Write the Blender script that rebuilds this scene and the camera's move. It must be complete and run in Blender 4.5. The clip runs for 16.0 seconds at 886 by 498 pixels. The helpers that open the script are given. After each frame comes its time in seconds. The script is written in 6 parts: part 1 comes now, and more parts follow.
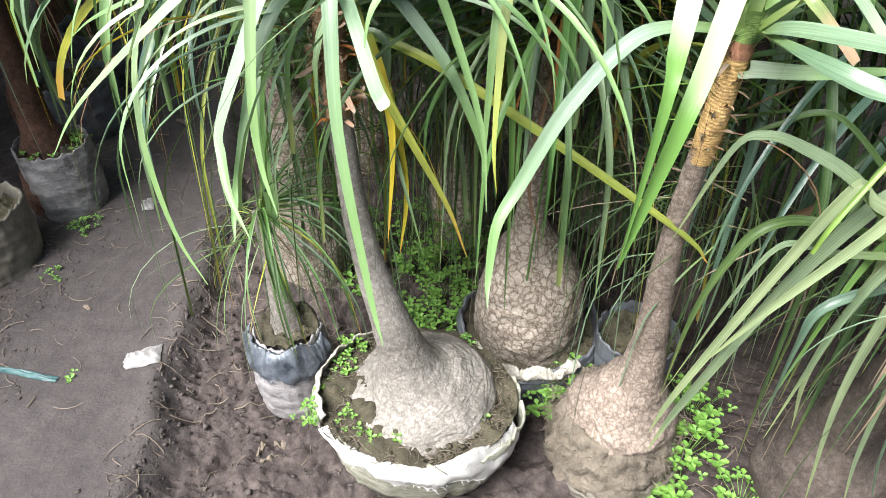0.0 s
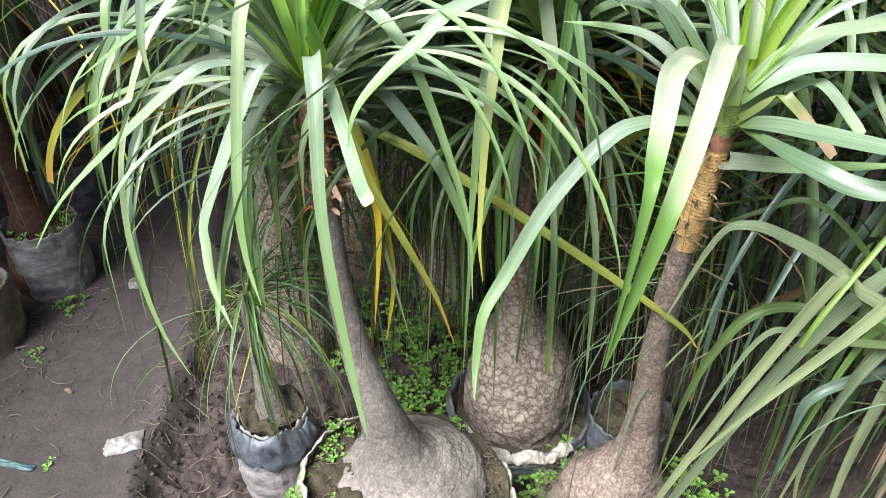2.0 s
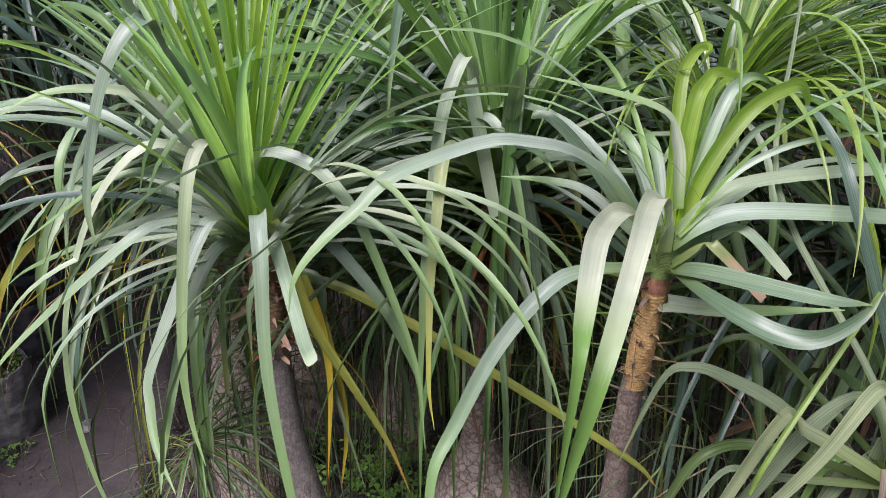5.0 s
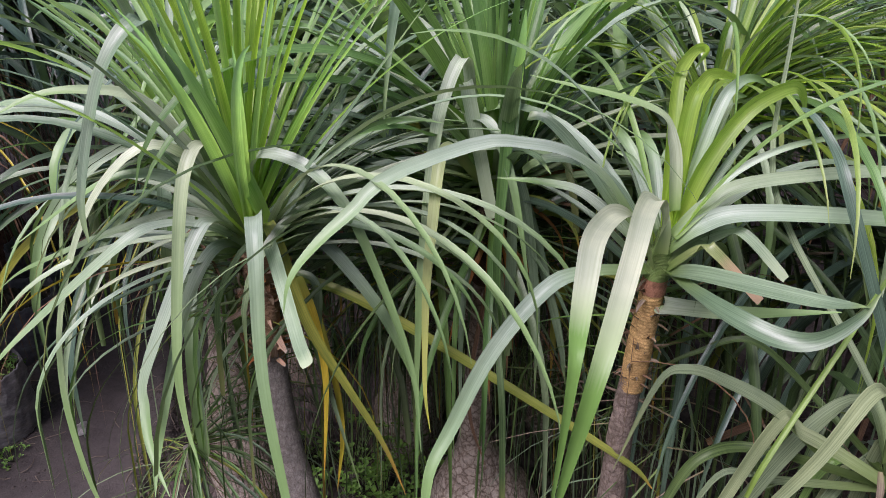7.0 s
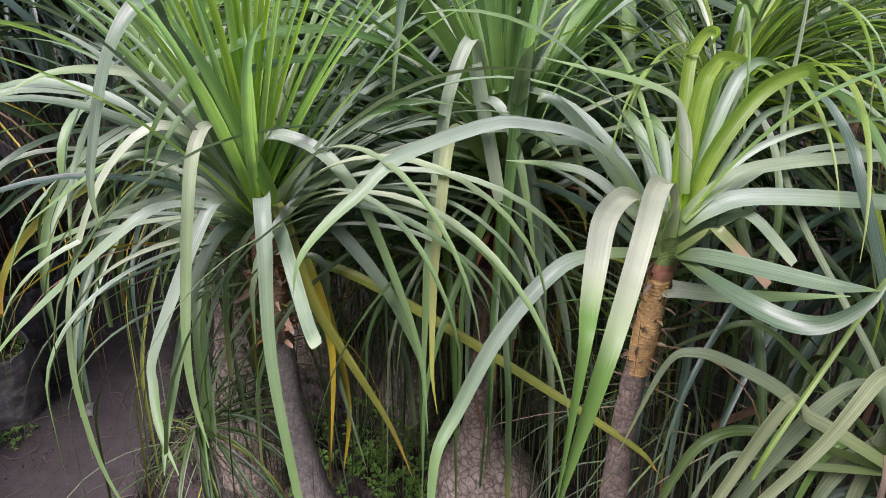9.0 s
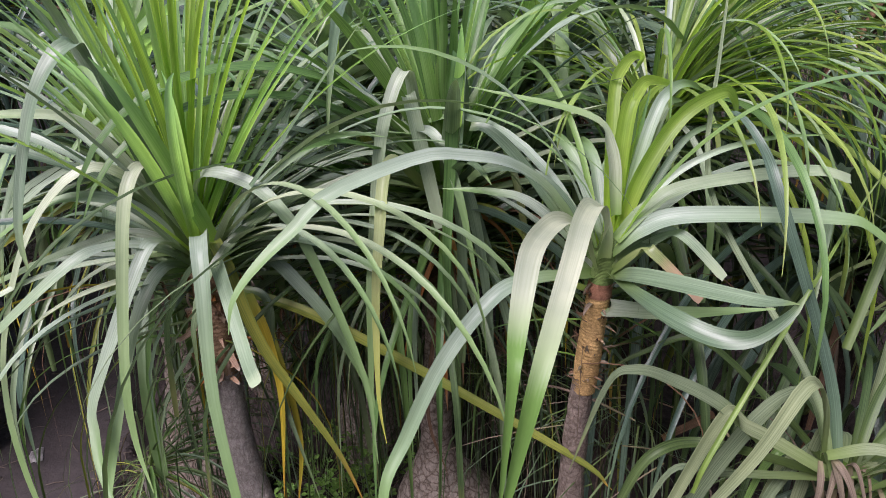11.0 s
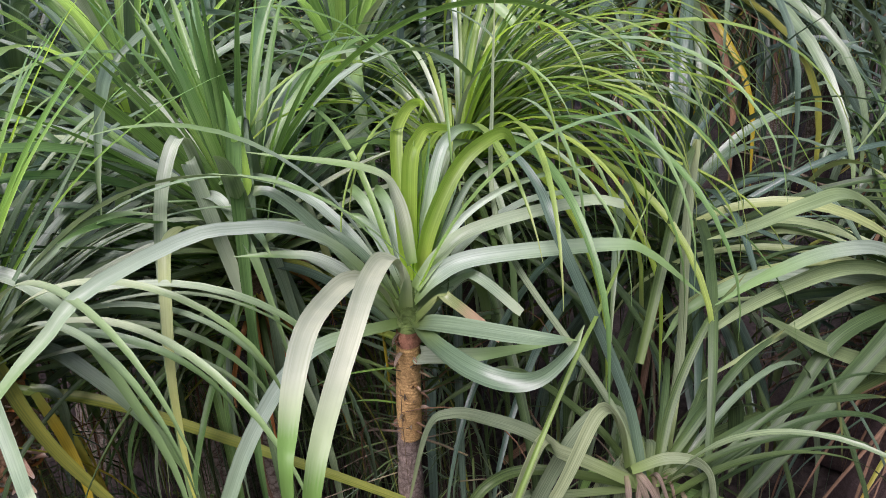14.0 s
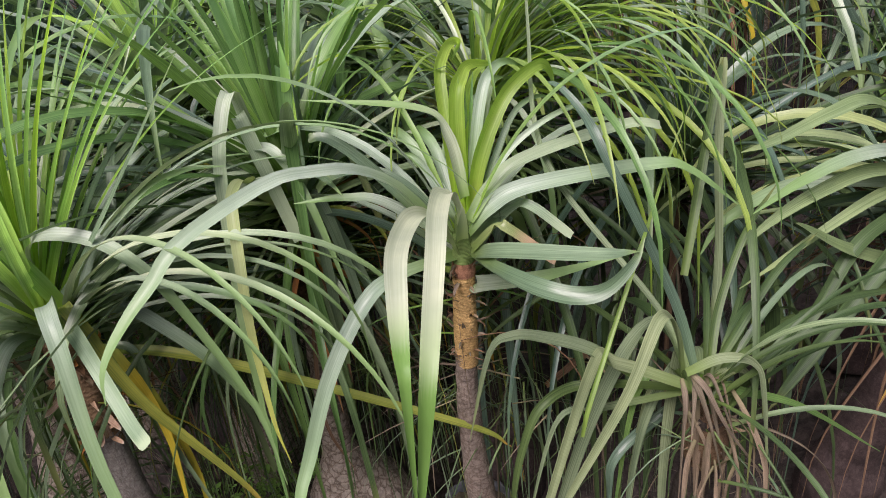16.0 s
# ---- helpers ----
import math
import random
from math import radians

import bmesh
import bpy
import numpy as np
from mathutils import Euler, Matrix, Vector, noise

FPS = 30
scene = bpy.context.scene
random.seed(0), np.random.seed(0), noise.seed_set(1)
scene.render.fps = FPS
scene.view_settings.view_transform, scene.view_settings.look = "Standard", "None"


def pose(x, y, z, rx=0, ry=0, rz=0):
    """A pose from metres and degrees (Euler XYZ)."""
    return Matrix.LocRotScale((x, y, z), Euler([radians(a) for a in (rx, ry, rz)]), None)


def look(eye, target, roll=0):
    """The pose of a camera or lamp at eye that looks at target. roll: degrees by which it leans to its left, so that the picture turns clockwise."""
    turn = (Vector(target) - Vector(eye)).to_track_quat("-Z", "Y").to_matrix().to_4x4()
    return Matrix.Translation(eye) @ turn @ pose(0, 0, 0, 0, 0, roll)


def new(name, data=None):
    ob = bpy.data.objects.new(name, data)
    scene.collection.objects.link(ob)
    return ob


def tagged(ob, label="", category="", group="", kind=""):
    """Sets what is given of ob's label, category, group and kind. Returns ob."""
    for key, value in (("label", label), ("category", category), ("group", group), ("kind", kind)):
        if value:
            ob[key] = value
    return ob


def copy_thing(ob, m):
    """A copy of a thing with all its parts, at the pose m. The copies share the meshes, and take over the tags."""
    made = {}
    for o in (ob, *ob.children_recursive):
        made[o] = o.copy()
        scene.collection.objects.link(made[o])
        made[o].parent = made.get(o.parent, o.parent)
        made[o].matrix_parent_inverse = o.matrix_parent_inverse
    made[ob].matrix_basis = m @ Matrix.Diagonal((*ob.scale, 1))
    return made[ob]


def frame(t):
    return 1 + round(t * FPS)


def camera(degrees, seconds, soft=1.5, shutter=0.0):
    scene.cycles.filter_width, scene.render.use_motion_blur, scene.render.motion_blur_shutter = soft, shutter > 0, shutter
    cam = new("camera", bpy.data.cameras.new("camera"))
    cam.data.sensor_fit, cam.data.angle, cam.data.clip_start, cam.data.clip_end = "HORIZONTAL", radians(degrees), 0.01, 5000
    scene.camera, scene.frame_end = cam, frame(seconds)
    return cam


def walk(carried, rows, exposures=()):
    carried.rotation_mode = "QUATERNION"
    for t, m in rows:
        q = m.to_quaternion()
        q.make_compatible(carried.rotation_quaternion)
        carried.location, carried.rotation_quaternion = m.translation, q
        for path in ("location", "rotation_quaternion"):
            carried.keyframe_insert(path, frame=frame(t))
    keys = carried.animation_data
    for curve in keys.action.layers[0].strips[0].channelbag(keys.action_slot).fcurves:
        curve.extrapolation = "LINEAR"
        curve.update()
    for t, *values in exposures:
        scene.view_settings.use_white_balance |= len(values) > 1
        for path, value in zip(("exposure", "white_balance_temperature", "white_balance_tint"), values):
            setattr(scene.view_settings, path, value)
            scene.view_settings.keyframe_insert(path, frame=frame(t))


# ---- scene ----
cam = camera(64.0, 16.0, soft=0.6)
EXPOSURE = 1.98
PATH = [
    (0, (0.214, 0.118, 1.227), (-0.017, 1.634, -0.058), -0.7),
    (0.5, (0.201, 0.129, 1.234), (-0.065, 1.671, -0.012), -1.1),
    (1, (0.204, 0.135, 1.239), (-0.04, 1.71, 0.032), -1.1),
    (1.5, (0.214, 0.142, 1.243), (-0.005, 1.743, 0.066), -1.0),
    (2, (0.219, 0.143, 1.248), (-0.004, 1.773, 0.11), -0.6),
    (2.5, (0.222, 0.137, 1.252), (-0.002, 1.784, 0.14), -0.1),
    (3, (0.238, 0.137, 1.262), (0.028, 1.825, 0.21), -0.4),
    (3.5, (0.236, 0.14, 1.27), (-0.001, 1.853, 0.265), -0.6),
    (4, (0.238, 0.147, 1.278), (0.015, 1.892, 0.326), -0.8),
    (4.5, (0.247, 0.16, 1.291), (0.071, 1.943, 0.404), -1.0),
    (4.7, (0.246, 0.161, 1.293), (0.093, 1.956, 0.424), -1.0),
    (7, (0.248, 0.164, 1.291), (0.104, 1.964, 0.431), -0.8),
    (7.5, (0.248, 0.162, 1.289), (0.096, 1.956, 0.42), -0.6),
    (8, (0.248, 0.161, 1.286), (0.1, 1.949, 0.402), -0.3),
    (8.5, (0.242, 0.16, 1.286), (0.091, 1.945, 0.396), -0.5),
    (9, (0.242, 0.161, 1.287), (0.09, 1.943, 0.392), -0.6),
    (9.2, (0.242, 0.16, 1.286), (0.114, 1.949, 0.401), -0.6),
    (11.3, (0.274, 0.165, 1.304), (0.241, 1.973, 0.45), -1.7),
    (11.5, (0.274, 0.167, 1.302), (0.264, 1.975, 0.448), -1.4),
    (12, (0.278, 0.171, 1.302), (0.304, 1.976, 0.441), -0.9),
    (12.5, (0.281, 0.175, 1.296), (0.319, 1.967, 0.408), -1.5),
    (13, (0.294, 0.183, 1.302), (0.333, 1.976, 0.417), -2.4),
    (13.5, (0.328, 0.192, 1.317), (0.459, 1.997, 0.466), -3.1),
    (14, (0.365, 0.188, 1.341), (0.687, 2.0, 0.500), -3.8),
    (14.5, (0.397, 0.182, 1.362), (0.814, 1.969, 0.567), -5.8),
    (15, (0.389, 0.169, 1.364), (0.829, 1.93, 0.525), -6.4),
    (15.5, (0.35, 0.16, 1.358), (0.73, 1.906, 0.459), -7.7),
    (16, (0.27, 0.161, 1.343), (0.602, 1.888, 0.391), -8.0),
]
walk(cam, [(t, look(eye, target, roll)) for t, eye, target, roll in PATH],
     [(0, EXPOSURE + 0.93, 6450, 9), (1, EXPOSURE + 0.83, 6450, 10), (2, EXPOSURE + 0.60, 6450, 12), (3, EXPOSURE + 0.40, 6400, 15), (4.2, EXPOSURE + 0.02, 6300, 24), (7, EXPOSURE - 0.22, 6350, 31), (13, EXPOSURE - 0.18, 6400, 31), (15, EXPOSURE - 0.23, 6450, 30), (16, EXPOSURE - 0.18, 6800, 25)])

# ---- light ----
world = bpy.data.worlds.new("overcast_sky")
scene.world = world
world.use_nodes = True
wn = world.node_tree.nodes
sky = wn.new("ShaderNodeTexSky")
sky.sky_type = "NISHITA"
sky.sun_disc = False
sky.sun_elevation = radians(56)
sky.sun_rotation = radians(217)
sky.dust_density = 4.0
sky.air_density = 1.0
wn["Background"].inputs["Strength"].default_value = 0.042
world.node_tree.links.new(sky.outputs["Color"], wn["Background"].inputs["Color"])
sun = new("sun", bpy.data.lights.new("sun", "SUN"))
sun.data.energy = 1.5
sun.data.angle = radians(36)
sun.data.color = (0.97, 0.985, 1.0)
sun.matrix_world = look((-2.2, -2.9, 5.4), (0, 0, 0))


# ---- materials ----
def nodes_of(name):
    mat = bpy.data.materials.new(name)
    mat.use_nodes = True
    nt = mat.node_tree
    return mat, nt, nt.nodes["Principled BSDF"]


def node(nt, kind, **values):
    nd = nt.nodes.new(kind)
    for key, value in values.items():
        nd.inputs[key.replace("_", " ")].default_value = value
    return nd


def ramp(nt, fac, *stops):
    nd = nt.nodes.new("ShaderNodeValToRGB")
    el = nd.color_ramp.elements
    while len(el) < len(stops):
        el.new(0.5)
    for e, (pos, col) in zip(el, stops):
        e.position, e.color = pos, (*col, 1)
    nt.links.new(fac, nd.inputs["Fac"])
    return nd.outputs["Color"]


def mix(nt, fac, a, b, blend="MIX"):
    nd = nt.nodes.new("ShaderNodeMix")
    nd.data_type, nd.blend_type = "RGBA", blend
    for sock, val in ((nd.inputs[0], fac), (nd.inputs[6], a), (nd.inputs[7], b)):
        if isinstance(val, (int, float)):
            sock.default_value = val
        elif isinstance(val, tuple):
            sock.default_value = (*val, 1)
        else:
            nt.links.new(val, sock)
    return nd.outputs[2]


def bump(nt, shader, height, strength, distance):
    nd = node(nt, "ShaderNodeBump", Strength=strength, Distance=distance)
    nt.links.new(height, nd.inputs["Height"])
    nt.links.new(nd.outputs["Normal"], shader.inputs["Normal"])


def leaf_material(name, light, dark, base, tip, rough=0.38, thin=0.16, gloss=0.65, fade=0.86, span=0.36, full=0.82):
    """A strap leaf: fine lengthwise streaks, a paler base, a fade to the tip colour that dries the leaf or ends a
    painted sheen, and a shade of its own for every leaf.
    """
    mat, nt, sh = nodes_of(name)
    uv = nt.nodes.new("ShaderNodeUVMap")
    info = nt.nodes.new("ShaderNodeObjectInfo")
    sep = nt.nodes.new("ShaderNodeSeparateXYZ")
    nt.links.new(uv.outputs["UV"], sep.inputs[0])
    shift = nt.nodes.new("ShaderNodeVectorMath")
    shift.operation = "MULTIPLY_ADD"
    shift.inputs[1].default_value = (2.5, 14.0, 1.0)
    nt.links.new(uv.outputs["UV"], shift.inputs[0])
    offs = nt.nodes.new("ShaderNodeCombineXYZ")
    scale = nt.nodes.new("ShaderNodeMath")
    scale.operation = "MULTIPLY"
    scale.inputs[1].default_value = 37.0
    nt.links.new(info.outputs["Random"], scale.inputs[0])
    nt.links.new(scale.outputs[0], offs.inputs[2])
    nt.links.new(scale.outputs[0], offs.inputs[0])
    nt.links.new(offs.outputs[0], shift.inputs[2])
    streak = node(nt, "ShaderNodeTexNoise", Scale=1.0, Detail=4.0, Roughness=0.65)
    nt.links.new(shift.outputs[0], streak.inputs["Vector"])
    geo = nt.nodes.new("ShaderNodeNewGeometry")
    blot = node(nt, "ShaderNodeTexNoise", Scale=14.0, Detail=3.0)
    nt.links.new(geo.outputs["Position"], blot.inputs["Vector"])
    col = ramp(nt, streak.outputs["Fac"], (0.37, dark), (0.63, light))
    tone = ramp(nt, info.outputs["Random"], (0.0, (0.76, 0.77, 0.82)), (0.5, (1.06, 0.99, 1.13)), (1.0, (1.28, 1.11, 1.07)))
    col = mix(nt, 1.0, col, tone, "MULTIPLY")
    blotch = ramp(nt, blot.outputs["Fac"], (0.35, (0.84, 0.86, 0.84)), (0.7, (1.1, 1.08, 1.05)))
    col = mix(nt, 1.0, col, blotch, "MULTIPLY")
    low = ramp(nt, sep.outputs["X"], (0.0, (1, 1, 1)), (0.22, (0, 0, 0)))
    col = mix(nt, low, col, base)
    uneven = nt.nodes.new("ShaderNodeMath")
    uneven.operation = "MULTIPLY_ADD"
    uneven.inputs[1].default_value = 0.12 * min(1.0, span / 0.2)
    nt.links.new(streak.outputs["Fac"], uneven.inputs[0])
    nt.links.new(sep.outputs["X"], uneven.inputs[2])
    # Fade to the tip colour; ends the painted sheen on pale and silvery leaves.
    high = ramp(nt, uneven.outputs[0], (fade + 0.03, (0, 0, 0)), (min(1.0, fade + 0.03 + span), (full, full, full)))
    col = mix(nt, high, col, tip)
    nt.links.new(col, sh.inputs["Base Color"])
    sh.inputs["Roughness"].default_value = rough
    sh.inputs["Specular IOR Level"].default_value = gloss
    bump(nt, sh, streak.outputs["Fac"], 0.2, 0.001)
    trans = nt.nodes.new("ShaderNodeBsdfTranslucent")
    nt.links.new(mix(nt, 1.0, col, (1.15, 1.3, 0.72), "MULTIPLY"), trans.inputs["Color"])
    both = nt.nodes.new("ShaderNodeMixShader")
    both.inputs[0].default_value = thin
    nt.links.new(sh.outputs[0], both.inputs[1])
    nt.links.new(trans.outputs[0], both.inputs[2])
    nt.links.new(both.outputs[0], nt.nodes["Material Output"].inputs["Surface"])
    return mat


LEAF_GREEN = leaf_material("leaf_green", (0.185, 0.285, 0.160), (0.095, 0.165, 0.082), (0.17, 0.25, 0.07), (0.17, 0.25, 0.09))
# Sky sheen painted into the pale upper length, plain green further down.
LEAF_PALE_SHEEN = leaf_material("leaf_pale_sheen_green", (0.365, 0.47, 0.34), (0.24, 0.332, 0.22), (0.18, 0.29, 0.08), (0.145, 0.265, 0.07), 0.40, gloss=0.45, fade=0.42)
# Near-white sheen of the bent-over top painted in, dark green on the hanging end.
LEAF_SILVER_SHEEN = leaf_material("leaf_silvery_sheen_green", (0.415, 0.51, 0.38), (0.32, 0.41, 0.29), (0.24, 0.32, 0.11), (0.105, 0.225, 0.040), 0.42, gloss=0.25, fade=0.635, span=0.13, full=0.95)
LEAF_CUT = leaf_material("leaf_pale_trimmed", (0.33, 0.45, 0.28), (0.23, 0.335, 0.19), (0.18, 0.29, 0.08), (0.39, 0.48, 0.31), 0.38, gloss=0.5)
# Blue and deep greens are darkened to paint in the shade among crowns.
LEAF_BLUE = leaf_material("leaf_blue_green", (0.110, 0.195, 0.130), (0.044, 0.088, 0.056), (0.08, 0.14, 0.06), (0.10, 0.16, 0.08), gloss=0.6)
LEAF_DEEP_SHADE = leaf_material("leaf_deep_shade_green", (0.078, 0.140, 0.046), (0.030, 0.063, 0.020), (0.09, 0.14, 0.035), (0.14, 0.16, 0.05), 0.5, 0.16, 0.35)
LEAF_RUST = leaf_material("leaf_rusty_orange", (0.44, 0.20, 0.06), (0.24, 0.10, 0.035), (0.30, 0.20, 0.05), (0.36, 0.22, 0.10), 0.6, 0.25, 0.35)
LEAF_OLIVE = leaf_material("leaf_olive_green", (0.30, 0.405, 0.185), (0.18, 0.265, 0.105), (0.18, 0.28, 0.08), (0.26, 0.335, 0.14), 0.4, 0.2, 0.55)
LEAF_DRYTIP = leaf_material("leaf_dry_tipped", (0.21, 0.28, 0.11), (0.12, 0.18, 0.06), (0.17, 0.25, 0.07), (0.46, 0.30, 0.20), fade=0.72, span=0.12)
LEAF_GREYED = leaf_material("leaf_dry_grey", (0.29, 0.245, 0.165), (0.14, 0.115, 0.075), (0.22, 0.20, 0.11), (0.24, 0.19, 0.13), 0.8, 0.1, 0.15)
LEAF_MATT = leaf_material("leaf_matt_green", (0.225, 0.305, 0.165), (0.12, 0.175, 0.085), (0.18, 0.26, 0.08), (0.22, 0.27, 0.12), 0.62, 0.2, 0.2)
LEAF_STRAW = leaf_material("leaf_straw_green", (0.44, 0.52, 0.25), (0.34, 0.42, 0.16), (0.26, 0.34, 0.12), (0.46, 0.48, 0.07), 0.42, 0.3, 0.4, fade=0.6, span=0.4)
LEAF_PAPER = leaf_material("leaf_papery_tan", (0.50, 0.39, 0.29), (0.28, 0.19, 0.125), (0.40, 0.30, 0.20), (0.55, 0.46, 0.37), 0.8, 0.2, 0.1)
LEAF_HEART = leaf_material("leaf_young_green", (0.40, 0.61, 0.22), (0.26, 0.46, 0.13), (0.45, 0.62, 0.10), (0.22, 0.40, 0.22), 0.38, 0.62, 0.55, fade=0.5, span=0.4)
LEAF_LIME = leaf_material("leaf_lime_green", (0.43, 0.62, 0.12), (0.28, 0.47, 0.065), (0.44, 0.60, 0.08), (0.30, 0.44, 0.16), 0.38, 0.64, 0.5)
LEAF_MID = leaf_material("leaf_mid_green", (0.165, 0.325, 0.095), (0.085, 0.19, 0.050), (0.17, 0.31, 0.05), (0.12, 0.22, 0.07), 0.38, 0.3, 0.5)
LEAF_TURNING = leaf_material("leaf_turning_yellow", (0.33, 0.36, 0.06), (0.18, 0.25, 0.045), (0.18, 0.28, 0.06), (0.46, 0.25, 0.05), gloss=0.5)
LEAF_YELLOW = leaf_material("leaf_yellow", (0.47, 0.40, 0.035), (0.33, 0.29, 0.025), (0.28, 0.33, 0.06), (0.42, 0.24, 0.03), gloss=0.5)
LEAF_DRY = leaf_material("leaf_dry_brown", (0.24, 0.155, 0.085), (0.10, 0.06, 0.035), (0.15, 0.09, 0.05), (0.19, 0.12, 0.06), 0.7, 0.1, 0.3)
LEAF_FINE = leaf_material("leaf_fine_lime", (0.30, 0.45, 0.11), (0.18, 0.30, 0.055), (0.22, 0.34, 0.06), (0.27, 0.33, 0.11), 0.4, 0.3, 0.5)


def bark_material(name, light, dark, ring, crack, ring_strength=0.5, crack_strength=0.6, warping=0.05):
    """Grey corky bark: growth rings across the trunk and a net of cracks."""
    mat, nt, sh = nodes_of(name)
    geo = nt.nodes.new("ShaderNodeNewGeometry")
    warp = node(nt, "ShaderNodeTexNoise", Scale=26.0, Detail=6.0, Roughness=0.7)
    nt.links.new(geo.outputs["Position"], warp.inputs["Vector"])
    vec = nt.nodes.new("ShaderNodeVectorMath")
    vec.operation = "MULTIPLY_ADD"
    vec.inputs[1].default_value = (warping, warping, warping)
    nt.links.new(warp.outputs["Color"], vec.inputs[0])
    nt.links.new(geo.outputs["Position"], vec.inputs[2])
    wave = node(nt, "ShaderNodeTexWave", Scale=ring, Distortion=2.5, Detail=3.0, Detail_Scale=2.0)
    wave.bands_direction = "Z"
    nt.links.new(vec.outputs[0], wave.inputs["Vector"])
    vor = node(nt, "ShaderNodeTexVoronoi", Scale=crack)
    vor.feature = "DISTANCE_TO_EDGE"
    nt.links.new(vec.outputs[0], vor.inputs["Vector"])
    fine = node(nt, "ShaderNodeTexNoise", Scale=90.0, Detail=5.0, Roughness=0.7)
    nt.links.new(geo.outputs["Position"], fine.inputs["Vector"])
    big = node(nt, "ShaderNodeTexNoise", Scale=7.0, Detail=3.0)
    nt.links.new(geo.outputs["Position"], big.inputs["Vector"])
    col = ramp(nt, big.outputs["Fac"], (0.3, dark), (0.7, light))
    col = mix(nt, 0.6, col, ramp(nt, fine.outputs["Fac"], (0.36, (0.45, 0.43, 0.41)), (0.64, (1.18, 1.16, 1.14))), "MULTIPLY")
    slim = nt.nodes.new("ShaderNodeAttribute")
    slim.attribute_name = "slim"
    lines = ramp(nt, wave.outputs["Fac"], (0.0, (0.62, 0.58, 0.55)), (0.4, (1, 1, 1)))
    lines = mix(nt, slim.outputs["Fac"], (1.0, 1.0, 1.0), lines)
    col = mix(nt, ring_strength, col, lines, "MULTIPLY")
    net = ramp(nt, vor.outputs["Distance"], (0.0, (0.33, 0.29, 0.26)), (0.06, (0.68, 0.64, 0.61)), (0.18, (1, 1, 1)))
    col = mix(nt, crack_strength, col, net, "MULTIPLY")
    grain = nt.nodes.new("ShaderNodeAttribute")
    grain.attribute_name = "grain"
    split = node(nt, "ShaderNodeTexNoise", Scale=1.0, Detail=5.0, Roughness=0.65, Distortion=0.6)
    nt.links.new(grain.outputs["Vector"], split.inputs["Vector"])
    fissure = ramp(nt, split.outputs["Fac"], (0.40, (1, 1, 1)), (0.485, (0.55, 0.50, 0.46)), (0.515, (0.62, 0.57, 0.53)), (0.60, (1, 1, 1)))
    col = mix(nt, 0.34, col, fissure, "MULTIPLY")
    nt.links.new(col, sh.inputs["Base Color"])
    sh.inputs["Roughness"].default_value = 0.88
    sh.inputs["Specular IOR Level"].default_value = 0.25
    height = mix(nt, 0.5, mix(nt, ring_strength, (1.0, 1.0, 1.0), lines, "MULTIPLY"), mix(nt, crack_strength, (1.0, 1.0, 1.0), net, "MULTIPLY"))
    height = mix(nt, 0.45, height, fissure)
    height = mix(nt, 0.3, height, fine.outputs["Color"])
    bump(nt, sh, height, 0.8, 0.006)
    return mat


BARK_SMOOTH = bark_material("bark_grey_ringed", (0.377, 0.357, 0.327), (0.249, 0.235, 0.214), 60.0, 95.0, 0.18, 0.5)
BARK_CRACKED = bark_material("bark_grey_cracked", (0.461, 0.410, 0.352), (0.294, 0.260, 0.220), 30.0, 56.0, 0.15, 0.95, 0.038)
BARK_BROWN = bark_material("bark_brown_scaly", (0.45, 0.375, 0.32), (0.27, 0.225, 0.19), 55.0, 85.0, 0.3, 0.7, 0.04)
# For trunks in shade: the shade is darkened into the bark colour.
BARK_SHADED = bark_material("bark_shaded_purple_brown", (0.11, 0.08, 0.078), (0.05, 0.037, 0.036), 55.0, 90.0, 0.35, 0.35)
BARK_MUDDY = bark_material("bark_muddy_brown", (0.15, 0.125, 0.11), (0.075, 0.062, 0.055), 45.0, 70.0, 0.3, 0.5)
BARK_DARK = bark_material("bark_dark_red_brown", (0.16, 0.085, 0.06), (0.07, 0.04, 0.03), 45.0, 40.0, 0.5, 0.4)
COLLAR_BROWN = bark_material("leaf_scar_brown", (0.40, 0.27, 0.16), (0.20, 0.13, 0.08), 70.0, 90.0, 0.4, 0.5)
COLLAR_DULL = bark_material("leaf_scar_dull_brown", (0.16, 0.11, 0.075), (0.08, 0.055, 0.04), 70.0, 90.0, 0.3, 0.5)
COLLAR_RED = bark_material("leaf_base_red", (0.56, 0.30, 0.19), (0.40, 0.19, 0.11), 50.0, 60.0, 0.3, 0.3)
LEAF_SHEATH = bark_material("leaf_sheath_green", (0.24, 0.36, 0.11), (0.15, 0.24, 0.07), 20.0, 60.0, 0.1, 0.1)
COLLAR_OCHRE = bark_material("leaf_scar_ochre", (0.80, 0.55, 0.24), (0.56, 0.36, 0.14), 70.0, 130.0, 0.4, 0.5)


